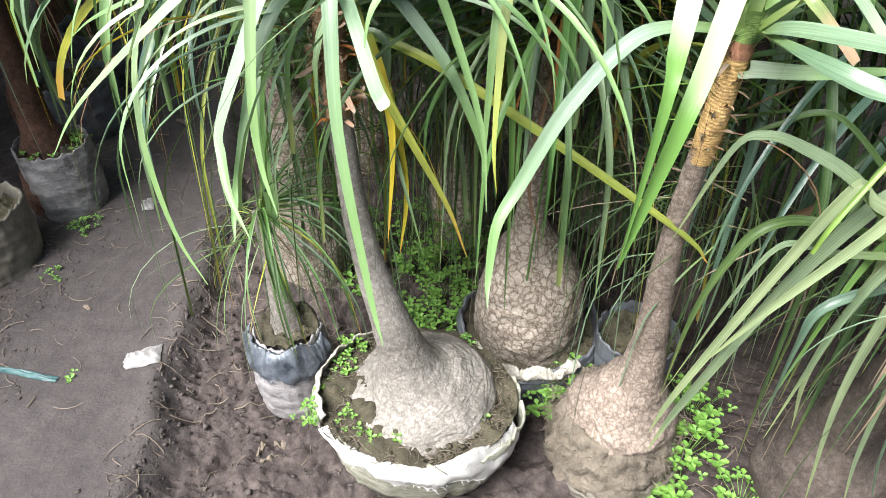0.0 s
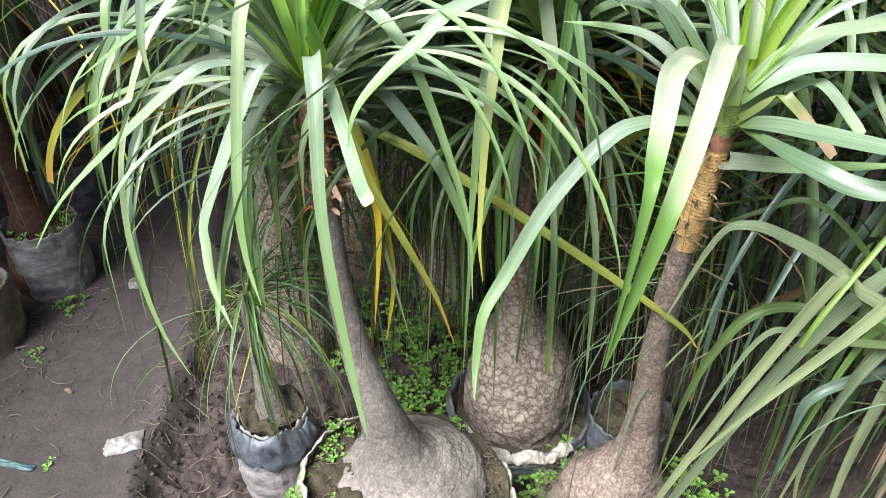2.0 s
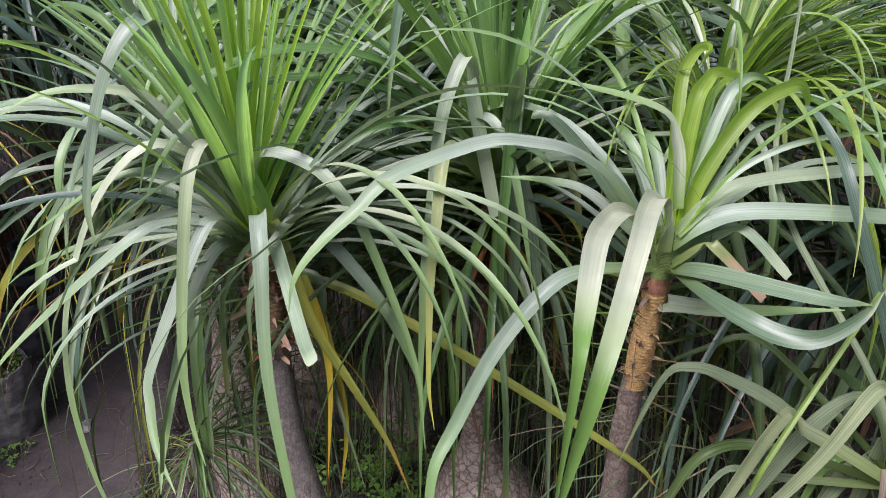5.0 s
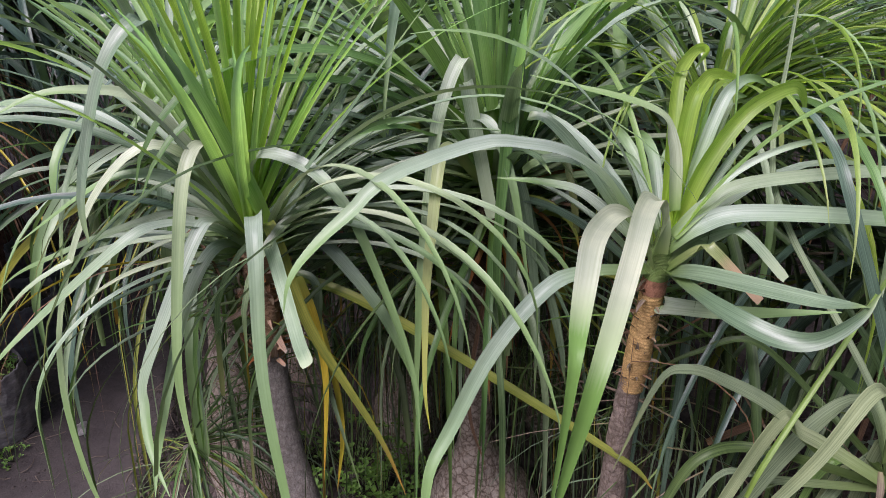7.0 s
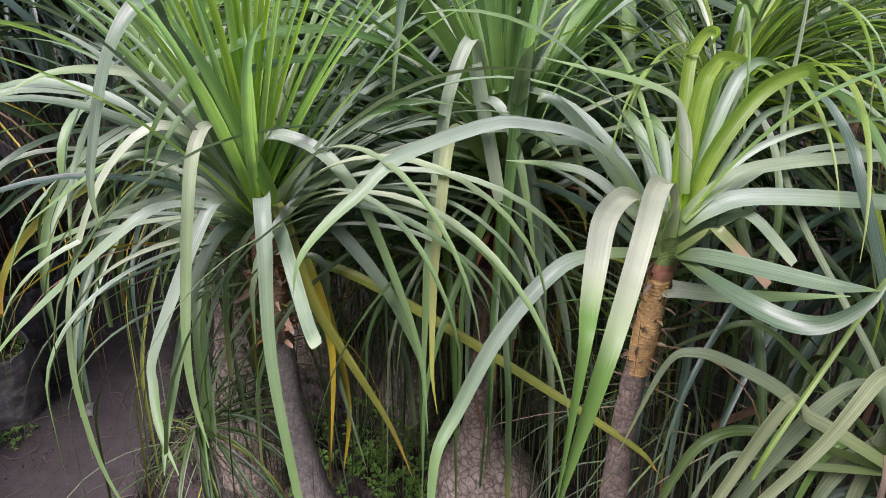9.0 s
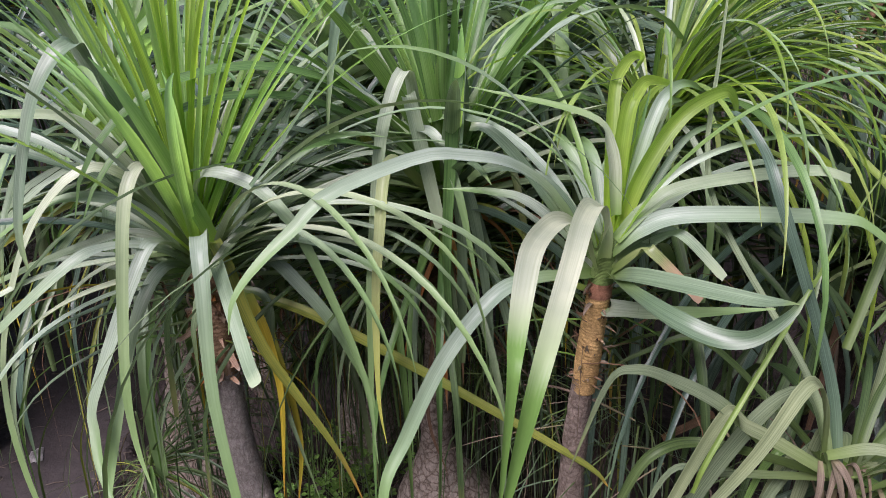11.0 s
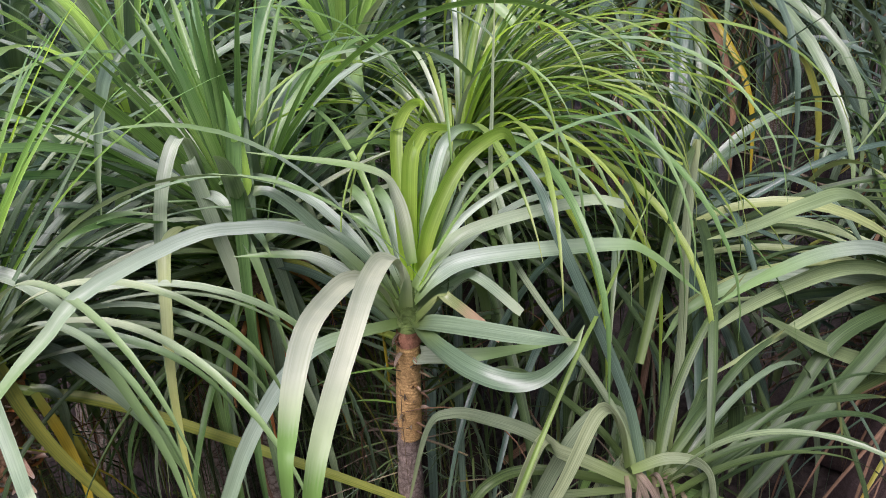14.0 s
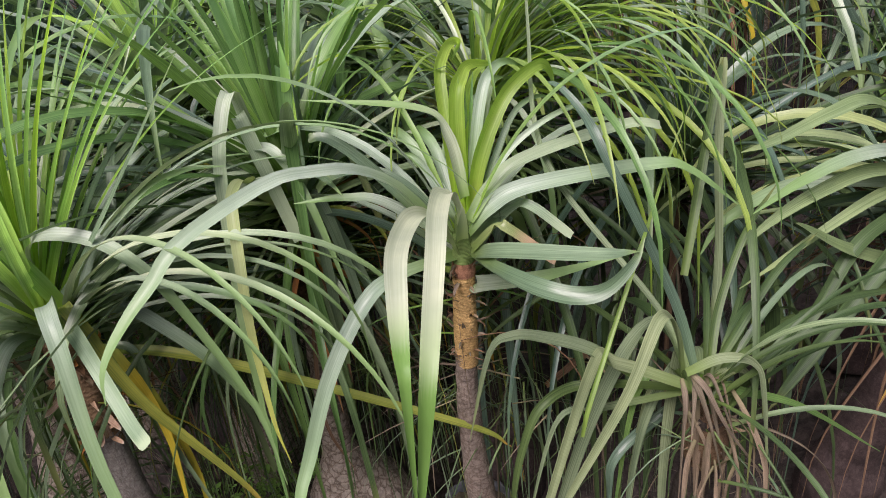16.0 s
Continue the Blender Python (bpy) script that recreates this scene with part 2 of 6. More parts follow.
def ground_material(name, stops, rough, lumps, distance):
    mat, nt, sh = nodes_of(name)
    geo = nt.nodes.new("ShaderNodeNewGeometry")
    at = nt.nodes.new("ShaderNodeAttribute")
    at.attribute_name = "dug"
    big = node(nt, "ShaderNodeTexNoise", Scale=3.5, Detail=5.0, Roughness=0.6)
    mid = node(nt, "ShaderNodeTexNoise", Scale=28.0, Detail=6.0, Roughness=0.7)
    fine = node(nt, "ShaderNodeTexNoise", Scale=160.0, Detail=4.0, Roughness=0.7)
    for nd in (big, mid, fine):
        nt.links.new(geo.outputs["Position"], nd.inputs["Vector"])
    hard = ramp(nt, big.outputs["Fac"], (0.3, stops[0]), (0.7, stops[1]))
    loose = ramp(nt, mid.outputs["Fac"], (0.3, stops[2]), (0.7, stops[3]))
    col = mix(nt, at.outputs["Fac"], hard, loose)
    col = mix(nt, 0.55, col, ramp(nt, fine.outputs["Fac"], (0.3, (0.6, 0.58, 0.56)), (0.7, (1.25, 1.22, 1.2))), "MULTIPLY")
    col = mix(nt, 0.5, col, ramp(nt, mid.outputs["Fac"], (0.35, (0.7, 0.7, 0.7)), (0.65, (1.15, 1.13, 1.1))), "MULTIPLY")
    nt.links.new(col, sh.inputs["Base Color"])
    sh.inputs["Roughness"].default_value = rough
    sh.inputs["Specular IOR Level"].default_value = 0.3
    bump(nt, sh, mix(nt, 0.4, mid.outputs["Color"], fine.outputs["Color"]), lumps, distance)
    return mat


SOIL = ground_material("trodden_soil", ((0.052, 0.0450, 0.0445), (0.084, 0.0740, 0.0725), (0.0275, 0.0215, 0.0200), (0.101, 0.0815, 0.076)), 0.9, 0.7, 0.012)
POT_SOIL = ground_material("potting_soil", ((0.042, 0.036, 0.026), (0.105, 0.096, 0.060), (0.04, 0.032, 0.024), (0.12, 0.095, 0.072)), 0.95, 1.0, 0.012)


ROOT_BALL = ground_material("root_ball_soil", ((0.13, 0.11, 0.088), (0.22, 0.19, 0.15), (0.09, 0.075, 0.058), (0.25, 0.21, 0.165)), 0.95, 1.0, 0.02)


def plain_material(name, light, dark, rough, scale=25.0, strength=0.4, distance=0.003, spec=0.4, stretch=(1, 1, 1)):
    mat, nt, sh = nodes_of(name)
    geo = nt.nodes.new("ShaderNodeNewGeometry")
    mp = nt.nodes.new("ShaderNodeMapping")
    mp.inputs["Scale"].default_value = stretch
    nt.links.new(geo.outputs["Position"], mp.inputs["Vector"])
    a = node(nt, "ShaderNodeTexNoise", Scale=scale, Detail=5.0, Roughness=0.65)
    b = node(nt, "ShaderNodeTexNoise", Scale=scale * 6, Detail=3.0, Roughness=0.7)
    for nd in (a, b):
        nt.links.new(mp.outputs[0], nd.inputs["Vector"])
    col = ramp(nt, a.outputs["Fac"], (0.32, dark), (0.66, light))
    col = mix(nt, 0.4, col, ramp(nt, b.outputs["Fac"], (0.3, (0.65, 0.65, 0.65)), (0.7, (1.15, 1.15, 1.15))), "MULTIPLY")
    nt.links.new(col, sh.inputs["Base Color"])
    sh.inputs["Roughness"].default_value = rough
    sh.inputs["Specular IOR Level"].default_value = spec
    bump(nt, sh, mix(nt, 0.5, a.outputs["Color"], b.outputs["Color"]), strength, distance)
    return mat


SACK_WHITE = plain_material("sack_white", (0.53, 0.515, 0.49), (0.36, 0.345, 0.325), 0.6, 40.0, 0.5, 0.003)
SACK_GREY = plain_material("sack_dirty_white", (0.52, 0.49, 0.43), (0.22, 0.20, 0.165), 0.75, 60.0, 0.7, 0.004, 0.3)
SACK_STAINED = plain_material("sack_stained", (0.44, 0.43, 0.36), (0.17, 0.17, 0.11), 0.75, 22.0, 0.6, 0.004, 0.3, (1, 1, 4))
BAG_GREY = plain_material("bag_grey_plastic", (0.43, 0.405, 0.40), (0.15, 0.14, 0.145), 0.42, 20.0, 0.8, 0.008, 0.5, (1, 1, 3))
BAG_DARK = plain_material("bag_black_plastic", (0.14, 0.15, 0.17), (0.04, 0.043, 0.05), 0.4, 20.0, 0.7, 0.006, 0.6)
SLEEVE = plain_material("sleeve_blue_grey_film", (0.17, 0.19, 0.22), (0.02, 0.026, 0.036), 0.35, 26.0, 0.8, 0.006, 0.6)
BAG_OLD = plain_material("bag_old_grey_plastic", (0.33, 0.32, 0.315), (0.09, 0.085, 0.09), 0.45, 16.0, 0.9, 0.010, 0.5, (1, 1, 2.5))
BAG_MUDDY = plain_material("bag_muddy", (0.22, 0.20, 0.165), (0.10, 0.088, 0.07), 0.8, 16.0, 0.6, 0.005, 0.3)
WEED = plain_material("weed_green", (0.17, 0.32, 0.055), (0.08, 0.19, 0.03), 0.55, 60.0, 0.2, 0.001, 0.4)
TWIG = plain_material("dry_stalk", (0.20, 0.165, 0.13), (0.09, 0.07, 0.05), 0.85, 50.0, 0.3, 0.001, 0.3)
CLOD = plain_material("soil_clod", (0.105, 0.089, 0.081), (0.045, 0.038, 0.034), 0.95, 45.0, 0.9, 0.006, 0.2)
FILM = plain_material("plastic_film_white", (0.36, 0.35, 0.34), (0.15, 0.14, 0.135), 0.35, 45.0, 0.6, 0.004, 0.5)
FILM_TEAL = plain_material("plastic_film_teal", (0.07, 0.15, 0.15), (0.03, 0.075, 0.08), 0.4, 45.0, 0.6, 0.004, 0.5)


# ---- building helpers ----
rng = random.Random(7)


def mesh_object(name, verts, faces, material, parent=None, label="", uvs=None, smooth=True, materials=None, face_mats=None):
    me = bpy.data.meshes.new(name)
    me.from_pydata([tuple(v) for v in verts], [], faces)
    if smooth:
        me.polygons.foreach_set("use_smooth", [True] * len(me.polygons))
    for m in (materials or [material]):
        me.materials.append(m)
    if face_mats:
        me.polygons.foreach_set("material_index", face_mats)
    if uvs is not None:
        layer = me.uv_layers.new(name="UVMap")
        idx = np.empty(len(me.loops), dtype=np.int32)
        me.loops.foreach_get("vertex_index", idx)
        layer.data.foreach_set("uv", np.asarray(uvs, dtype=np.float32)[idx].ravel())
    ob = new(name, me)
    if parent is not None:
        ob.parent = parent
    if label:
        tagged(ob, label)
    return ob


def thing(name, label, category, group="", at=(0, 0, 0)):
    ob = new(name)
    ob.empty_display_size = 0.05
    return tagged(ob, label, category, group)


def smooth_path(ctrl, n):
    """Points along a Catmull-Rom curve."""
    p = np.array(ctrl, dtype=float)
    p = np.vstack([2 * p[0] - p[1], p, 2 * p[-1] - p[-2]])
    out = []
    for u in np.linspace(0, len(ctrl) - 1, n):
        i = min(int(u), len(ctrl) - 2)
        f = u - i
        a, b, c, d = p[i], p[i + 1], p[i + 2], p[i + 3]
        out.append(0.5 * (2 * b + (c - a) * f + (2 * a - 5 * b + 4 * c - d) * f * f + (3 * b - a - 3 * c + d) * f ** 3))
    return np.array(out)


def blade(points, width, cut, face, twist=0.0, keel=0.16, roll=1.0):
    """A strap leaf along points: a shallow keel in the middle, wide at the base, tapering to a point or cut off square.
    face: the direction in which its upper side looks."""
    n = len(points)
    tan = np.gradient(points, axis=0)
    tan /= np.linalg.norm(tan, axis=1)[:, None] + 1e-9
    ds = np.linalg.norm(np.gradient(points, axis=0), axis=1)[:, None] + 1e-9
    bend = np.gradient(tan, axis=0) / ds
    bend = np.stack([np.convolve(np.pad(bend[:, k], 2, mode="edge"), np.ones(5) / 5, mode="valid") for k in range(3)], 1)
    faces_at = np.array(face, dtype=float) - roll * width * bend
    sides = np.cross(tan, faces_at)
    firm = np.linalg.norm(sides, axis=1)
    sides = sides / (firm[:, None] + 1e-9)
    start = int(np.argmax(np.where(np.arange(n) < 0.7 * n, firm, 0)))
    for order in (range(start + 1, n), range(start - 1, -1, -1)):
        last = sides[start]
        for i in order:
            side = sides[i] if firm[i] > 0.25 else last
            if side @ last < 0:
                side = -side
            side = 0.5 * side + 0.5 * last
            side = side - tan[i] * (side @ tan[i])
            sides[i] = side / (np.linalg.norm(side) + 1e-9)
            last = sides[i]
    verts, uvs = [], []
    for i in range(n):
        s = i / (n - 1)
        side = sides[i]
        a = twist * s
        nor = np.cross(side, tan[i])
        sd = side * math.cos(a) + nor * math.sin(a)
        nr = np.cross(sd, tan[i])
        if cut:
            w = width * (0.75 + 0.25 * min(1, s * 5)) * (1 - 0.18 * s) * (0.8 if i == n - 1 else 1.0)
        else:
            w = width * (0.75 + 0.25 * min(1, s * 5)) * max(0.03, 1 - s ** 2.5) ** 0.85
        k = keel * w * (1.6 - s)
        wave = 0.06 * w * math.sin(9 * s + 3 * width * 1000)
        for v, off, up in ((0.0, -0.5, k), (0.27, -0.23, 0.25 * k), (0.5, 0.0, 0.0), (0.73, 0.23, 0.25 * k), (1.0, 0.5, k + wave)):
            verts.append(points[i] + sd * (off * w) + nr * up)
            uvs.append((s, v))
    faces = []
    for i in range(n - 1):
        for j in range(4):
            a = i * 5 + j
            faces.append((a, a + 1, a + 6, a + 5))
    return verts, faces, uvs


def guided_leaf(palm, material, width, cut, *ctrl):
    """One leaf of a palm that follows a smooth curve."""
    if cut and material == LEAF_PALE_SHEEN:
        material = LEAF_CUT
    pts = smooth_path(ctrl, 30)
    r = rng
    face = (r.uniform(-0.25, 0.25), -0.55 + r.uniform(-0.15, 0.15), 0.8)
    v, f, u = blade(pts, width, cut, face, r.uniform(-0.15, 0.15))
    return mesh_object("leaf", v, f, material, palm, uvs=u)


def heart_leaf(palm, material, width, cut, *ctrl):
    """An upright young leaf that keeps its inner face outward to the row's edge."""
    pts = smooth_path(ctrl, 30)
    v, f, u = blade(pts, width, cut, (rng.uniform(-0.5, 0.3), -1.0, 0.3), rng.uniform(-0.5, 0.5), 0.22, 0.0)
    return mesh_object("leaf", v, f, material, palm, uvs=u)


def arc(origin, az, elev, length, droop, n=16, sway=0.0, late=1.6):
    """The middle line of a leaf that leaves the crown at an elevation and bends down under its own weight."""
    p = np.array(origin, dtype=float)
    out = [p.copy()]
    e = elev
    a = az
    step = length / (n - 1)
    for i in range(1, n):
        s = i / (n - 1)
        e -= droop * (late * s ** 0.8) / n
        e = max(e, -1.5)
        a += sway / n
        p = p + step * np.array([math.cos(a) * math.cos(e), math.sin(a) * math.cos(e), math.sin(e)])
        out.append(p.copy())
    return np.array(out)


def crown(palm, at, count, length, width, seed, lean=(0, 0), heart=0.35, dry=0.12, mats=None, cut=0.3, low=-0.2, joined=False, skip=None, stiff=1.0, axis=0.10, young=1.0):
    """A rosette of strap leaves: upright young ones in the heart, arching ones round it, hanging old ones below."""
    r = random.Random(seed)
    mats = mats or (LEAF_HEART, LEAF_GREEN, LEAF_PALE_SHEEN, LEAF_BLUE, LEAF_YELLOW, LEAF_DRY, LEAF_TURNING)
    av, af, au, am = [], [], [], []
    for i in range(count):
        u = (i + 0.5) / count
        az = i * 2.39996 + r.uniform(-0.35, 0.35)
        if skip and skip(az % (2 * math.pi), u):
            continue
        if u < heart:
            q = u / heart
            elev = radians(88 - 30 * q + r.uniform(-6, 6))
            droop = (0.5 + 1.7 * q * q + r.uniform(0, 0.9)) / stiff
            ln = length * (0.75 + 0.3 * q) * r.uniform(0.8, 1.1)
            mat = mats[2] if r.random() < 0.22 else mats[0] if r.random() < 0.85 else mats[1]
            wd = width * r.uniform(0.55, 1.0) * young
        elif u < 1 - dry:
            q = (u - heart) / (1 - dry - heart)
            elev = radians(58 - 58 * q + r.uniform(-12, 12)) + low * q
            droop = (2.6 + 0.7 * r.uniform(-1, 1) - 0.7 * q) / stiff
            ln = length * r.uniform(0.85, 1.15)
            mat = r.choice((mats[1], mats[2], mats[2], mats[3], mats[1]))
            if q > 0.8 and r.random() < 0.25:
                mat = mats[6]
            wd = width * r.uniform(0.8, 1.1)
        else:
            elev = radians(r.uniform(-45, -5))
            droop = r.uniform(1.2, 2.2)
            ln = length * r.uniform(0.6, 0.95)
            mat = r.choice((mats[4], mats[5], mats[5], mats[5], mats[1], mats[6], mats[1], mats[3]))
            wd = width * r.uniform(0.25, 0.6)
        o = (at[0] + 0.014 * math.cos(az) + lean[0] * (1 - u) * axis, at[1] + 0.014 * math.sin(az) + lean[1] * (1 - u) * axis, at[2] + axis * (1 - u) ** 1.3)
        is_cut = r.random() < cut and u > heart
        if is_cut:
            ln *= r.uniform(0.45, 0.9)
        pts = arc(o, az, elev, ln, droop, 15 if not joined else 11, r.uniform(-0.5, 0.5))
        pts[:, 0] += lean[0] * np.linspace(0, 1, len(pts)) * ln * 0.5
        pts[:, 1] += lean[1] * np.linspace(0, 1, len(pts)) * ln * 0.5
        face = (0.35 * math.cos(az), 0.35 * math.sin(az), 1.0) if elev > -0.3 and u > heart else (math.cos(az) * -0.9, math.sin(az) * -0.9, 0.45)
        v, f, uv = blade(pts, wd, is_cut, face, r.uniform(-0.9, 0.9))
        if joined:
            k = len(av)
            av += v
            au += uv
            af += [tuple(x + k for x in q4) for q4 in f]
            am += [mats.index(mat)] * len(f)
        else:
            mesh_object("leaf", v, f, mat, palm, uvs=uv)
    if joined:
        ob = mesh_object("crown", av, af, None, palm, uvs=au, materials=list(mats), face_mats=am)
        tagged(ob, kind="stuff")


def heart_fan(palm, at, count, length, width, seed, mats, spread=46, lean=(0.0, 0.0)):
    """The upright young leaves of a rosette: steep and bright in the middle, wider and greener towards the outside."""
    r = random.Random(seed)
    for i in range(count):
        q = (i + 0.5) / count
        az = i * 2.39996 + r.uniform(-0.3, 0.3)
        elev = radians(89 - spread * q + r.uniform(-4, 4))
        o = (at[0] + 0.012 * q * math.cos(az), at[1] + 0.012 * q * math.sin(az), at[2] + 0.06 * (1 - q))
        ln = length * r.uniform(0.85, 1.12) * (0.9 + 0.15 * q)
        pts = arc(o, az, elev, ln, r.uniform(0.05, 0.35) + 0.6 * q * q, 16, r.uniform(-0.3, 0.3))
        pts[:, 0] += lean[0] * np.linspace(0, 1, 16) ** 1.3 * ln
        pts[:, 1] += lean[1] * np.linspace(0, 1, 16) ** 1.3 * ln
        k = 0 if q < 0.4 else 1 if q < 0.7 else 2
        v, f, uv = blade(pts, width * r.uniform(0.75, 1.05) * (0.8 + 0.3 * q), False, (-0.9 * math.cos(az), -0.9 * math.sin(az), 0.35), r.uniform(-0.35, 0.35), 0.24, 0.0)
        mesh_object("leaf", v, f, r.choice(mats[k]), palm, uvs=uv)


def side_leaves(palm, at, count, length, width, seed, mats, a0, a1, elev, droop, cut=0.1, late=1.6):
    """Arching leaves that leave the crown towards one side."""
    r = random.Random(seed)
    for i in range(count):
        az = a0 + (a1 - a0) * (i + r.random()) / count
        o = (at[0] + 0.014 * math.cos(az), at[1] + 0.014 * math.sin(az), at[2] + r.uniform(-0.03, 0.03))
        is_cut = r.random() < cut
        ln = length * r.uniform(0.75, 1.15) * (0.65 if is_cut else 1.0)
        pts = arc(o, az, radians(r.uniform(*elev)), ln, r.uniform(*droop), 20, r.uniform(-0.5, 0.5), late)
        v, f, uv = blade(pts, width * r.uniform(0.75, 1.1), is_cut, (0.35 * math.cos(az), 0.35 * math.sin(az), 1.0), r.uniform(-0.5, 0.5))
        mesh_object("leaf", v, f, r.choice(mats), palm, uvs=uv)


def dead_strands(palm, at, count, length, seed, spread=0.05, name="dead_leaves", broad=1.0, tilt=(-50, 25), a0=0.0, a1=6.283, mats=None, label="withered brown hanging leaves"):
    """Thin withered leaves that hang below a crown."""
    r = random.Random(seed)
    av, af, au, am = [], [], [], []
    for i in range(count):
        az = r.uniform(a0, a1)
        o = (at[0] + r.uniform(-spread, spread), at[1] + r.uniform(-spread, spread), at[2] + r.uniform(-0.08, 0.06))
        pts = arc(o, az, radians(r.uniform(*tilt)), length * r.uniform(0.5, 1.1), r.uniform(1.2, 2.6), 10, r.uniform(-1.2, 1.2))
        v, f, uv = blade(pts, r.uniform(0.003, 0.009) * broad, False, (math.cos(az), math.sin(az), 0.5), r.uniform(-2, 2))
        k = len(av)
        av += v
        au += uv
        af += [tuple(x + k for x in q4) for q4 in f]
        am += [r.choice((0, 0, 0, 0, 0, 1, 2, 2, 2))] * len(f)
    ob = mesh_object(name, av, af, None, palm, uvs=au, materials=list(mats or (LEAF_DRY, LEAF_YELLOW, LEAF_BLUE)), face_mats=am)
    return tagged(ob, label, kind="stuff")


def hanging_leaves(palm, at, count, length, width, seed, mats, a0=0.0, a1=6.283, rise=(5, 50)):
    """Older green leaves that leave the crown sideways and hang down."""
    r = random.Random(seed)
    for i in range(count):
        az = r.uniform(a0, a1)
        o = (at[0] + 0.015 * math.cos(az), at[1] + 0.015 * math.sin(az), at[2] + r.uniform(-0.05, 0.05))
        pts = arc(o, az, radians(r.uniform(*rise)), length * r.uniform(0.7, 1.15), r.uniform(2.6, 4.2), 18, r.uniform(-0.5, 0.5), 1.3)
        v, f, uv = blade(pts, width * r.uniform(0.6, 1.0), r.random() < 0.25, (math.cos(az), math.sin(az), 0.8), r.uniform(-1, 1))
        mesh_object("leaf", v, f, r.choice(mats), palm, uvs=uv)


def tube(path, radii, around=28, rough=0.0, seed=1, ring=0.0, rings=40, fine=0.0):
    """A closed tapered stem along a path, with knobs and growth rings."""
    n = len(path)
    tan = np.gradient(path, axis=0)
    tan /= np.linalg.norm(tan, axis=1)[:, None]
    verts, faces = [], []
    ref = np.array([0.0, 1.0, 0.0])
    run = np.cumsum(np.r_[0, np.linalg.norm(np.diff(path, axis=0), axis=1)]) + radii[0] - np.asarray(radii)
    for i in range(n):
        a = np.cross(ref, tan[i])
        a /= np.linalg.norm(a) + 1e-9
        b = np.cross(tan[i], a)
        for j in range(around):
            th = 2 * math.pi * j / around
            d = a * math.cos(th) + b * math.sin(th)
            q = Vector(path[i] + d * radii[i])
            rad = radii[i] * (1 + rough * noise.noise(q * 14 + Vector((seed, 0, 0))) + 0.5 * rough * noise.noise(q * 40 + Vector((0, seed, 0))))
            rad += (ring if radii[i] < 0.06 else 0.0) * math.sin(i / n * rings * 6.283 + 5.0 * noise.noise(q * 22))
            if fine:
                c, s = math.cos(th), math.sin(th)
                fold = abs(noise.noise(Vector((c * 2.2, s * 2.2, run[i] * 75 + seed)))) + 0.7 * abs(noise.noise(Vector((c * 7, s * 7, run[i] * 130 + seed))))
                pit = noise.noise(q * 95) + 0.6 * noise.noise(q * 180)
                rad += fine * min(1.0, max(0.3, radii[i] / 0.11)) * (1.5 * min(fold, 0.5) + 0.45 * pit)
            verts.append(path[i] + d * rad)
    for i in range(n - 1):
        for j in range(around):
            k = (j + 1) % around
            faces.append((i * around + j, i * around + k, (i + 1) * around + k, (i + 1) * around + j))
    faces.append(tuple(range(around))[::-1])
    faces.append(tuple((n - 1) * around + j for j in range(around)))
    return verts, faces


def stem(palm, ctrl, radii, material, seed, rough=0.12, ring=0.0006, n=90, label="", around=36, fine=0.0):
    path = smooth_path(ctrl, n)
    rad = np.interp(np.linspace(0, len(radii) - 1, n), range(len(radii)), radii)
    rad = np.convolve(np.pad(rad, 3, mode="edge"), np.ones(7) / 7, mode="valid")
    v, f = tube(path, rad, around, rough, seed, ring, n / 4, fine)
    ob = mesh_object("trunk", v, f, material, palm, label)
    th = np.tile(np.arange(around) * 2 * math.pi / around, n)
    run = np.repeat(np.cumsum(np.r_[0, np.linalg.norm(np.diff(path, axis=0), axis=1)]) + rad[0] - rad, around)
    gr = np.stack([np.cos(th) * 10.0, np.sin(th) * 10.0, run * 40.0 + seed], 1)
    ob.data.attributes.new("grain", "FLOAT_VECTOR", "POINT").data.foreach_set("vector", gr.ravel())
    at = ob.data.attributes.new("slim", "FLOAT", "POINT")
    at.data.foreach_set("value", np.repeat(np.clip((0.075 - rad) / 0.03, 0, 1), around))
    return ob


def lathe(profile, centre, around=64, wobble=0.05, seed=0, ragged=0.0, crumple=0.004, squash=1.0):
    """A turned, crumpled shape: profile is (radius, height) from the foot to the rim and back inside."""
    verts, faces = [], []
    n = len(profile)
    for i, (r, z) in enumerate(profile):
        for j in range(around):
            th = 2 * math.pi * j / around
            c, s = math.cos(th), math.sin(th)
            w = 1 + wobble * noise.noise(Vector((c * 1.3, s * 1.3, z * 3 + seed)))
            w += crumple / max(r, 0.02) * (0.7 * noise.noise(Vector((c * 9, s * 9, z * 26 + seed))) + 0.8 * abs(noise.noise(Vector((c * 5 + 3 * z, s * 5, z * 14 + seed)))) + 0.3 * noise.noise(Vector((c * 24, s * 24, z * 70 + seed))))
            lift = ragged * noise.noise(Vector((c * 9 + seed, s * 9, i * 0.05))) if ragged and abs(z - max(p[1] for p in profile)) < 0.02 else 0
            verts.append((centre[0] + r * w * c, centre[1] + r * w * s * squash, centre[2] + z + lift))
    for i in range(n - 1):
        for j in range(around):
            k = (j + 1) % around
            faces.append((i * around + j, i * around + k, (i + 1) * around + k, (i + 1) * around + j))
    faces.append(tuple(range(around))[::-1])
    return verts, faces


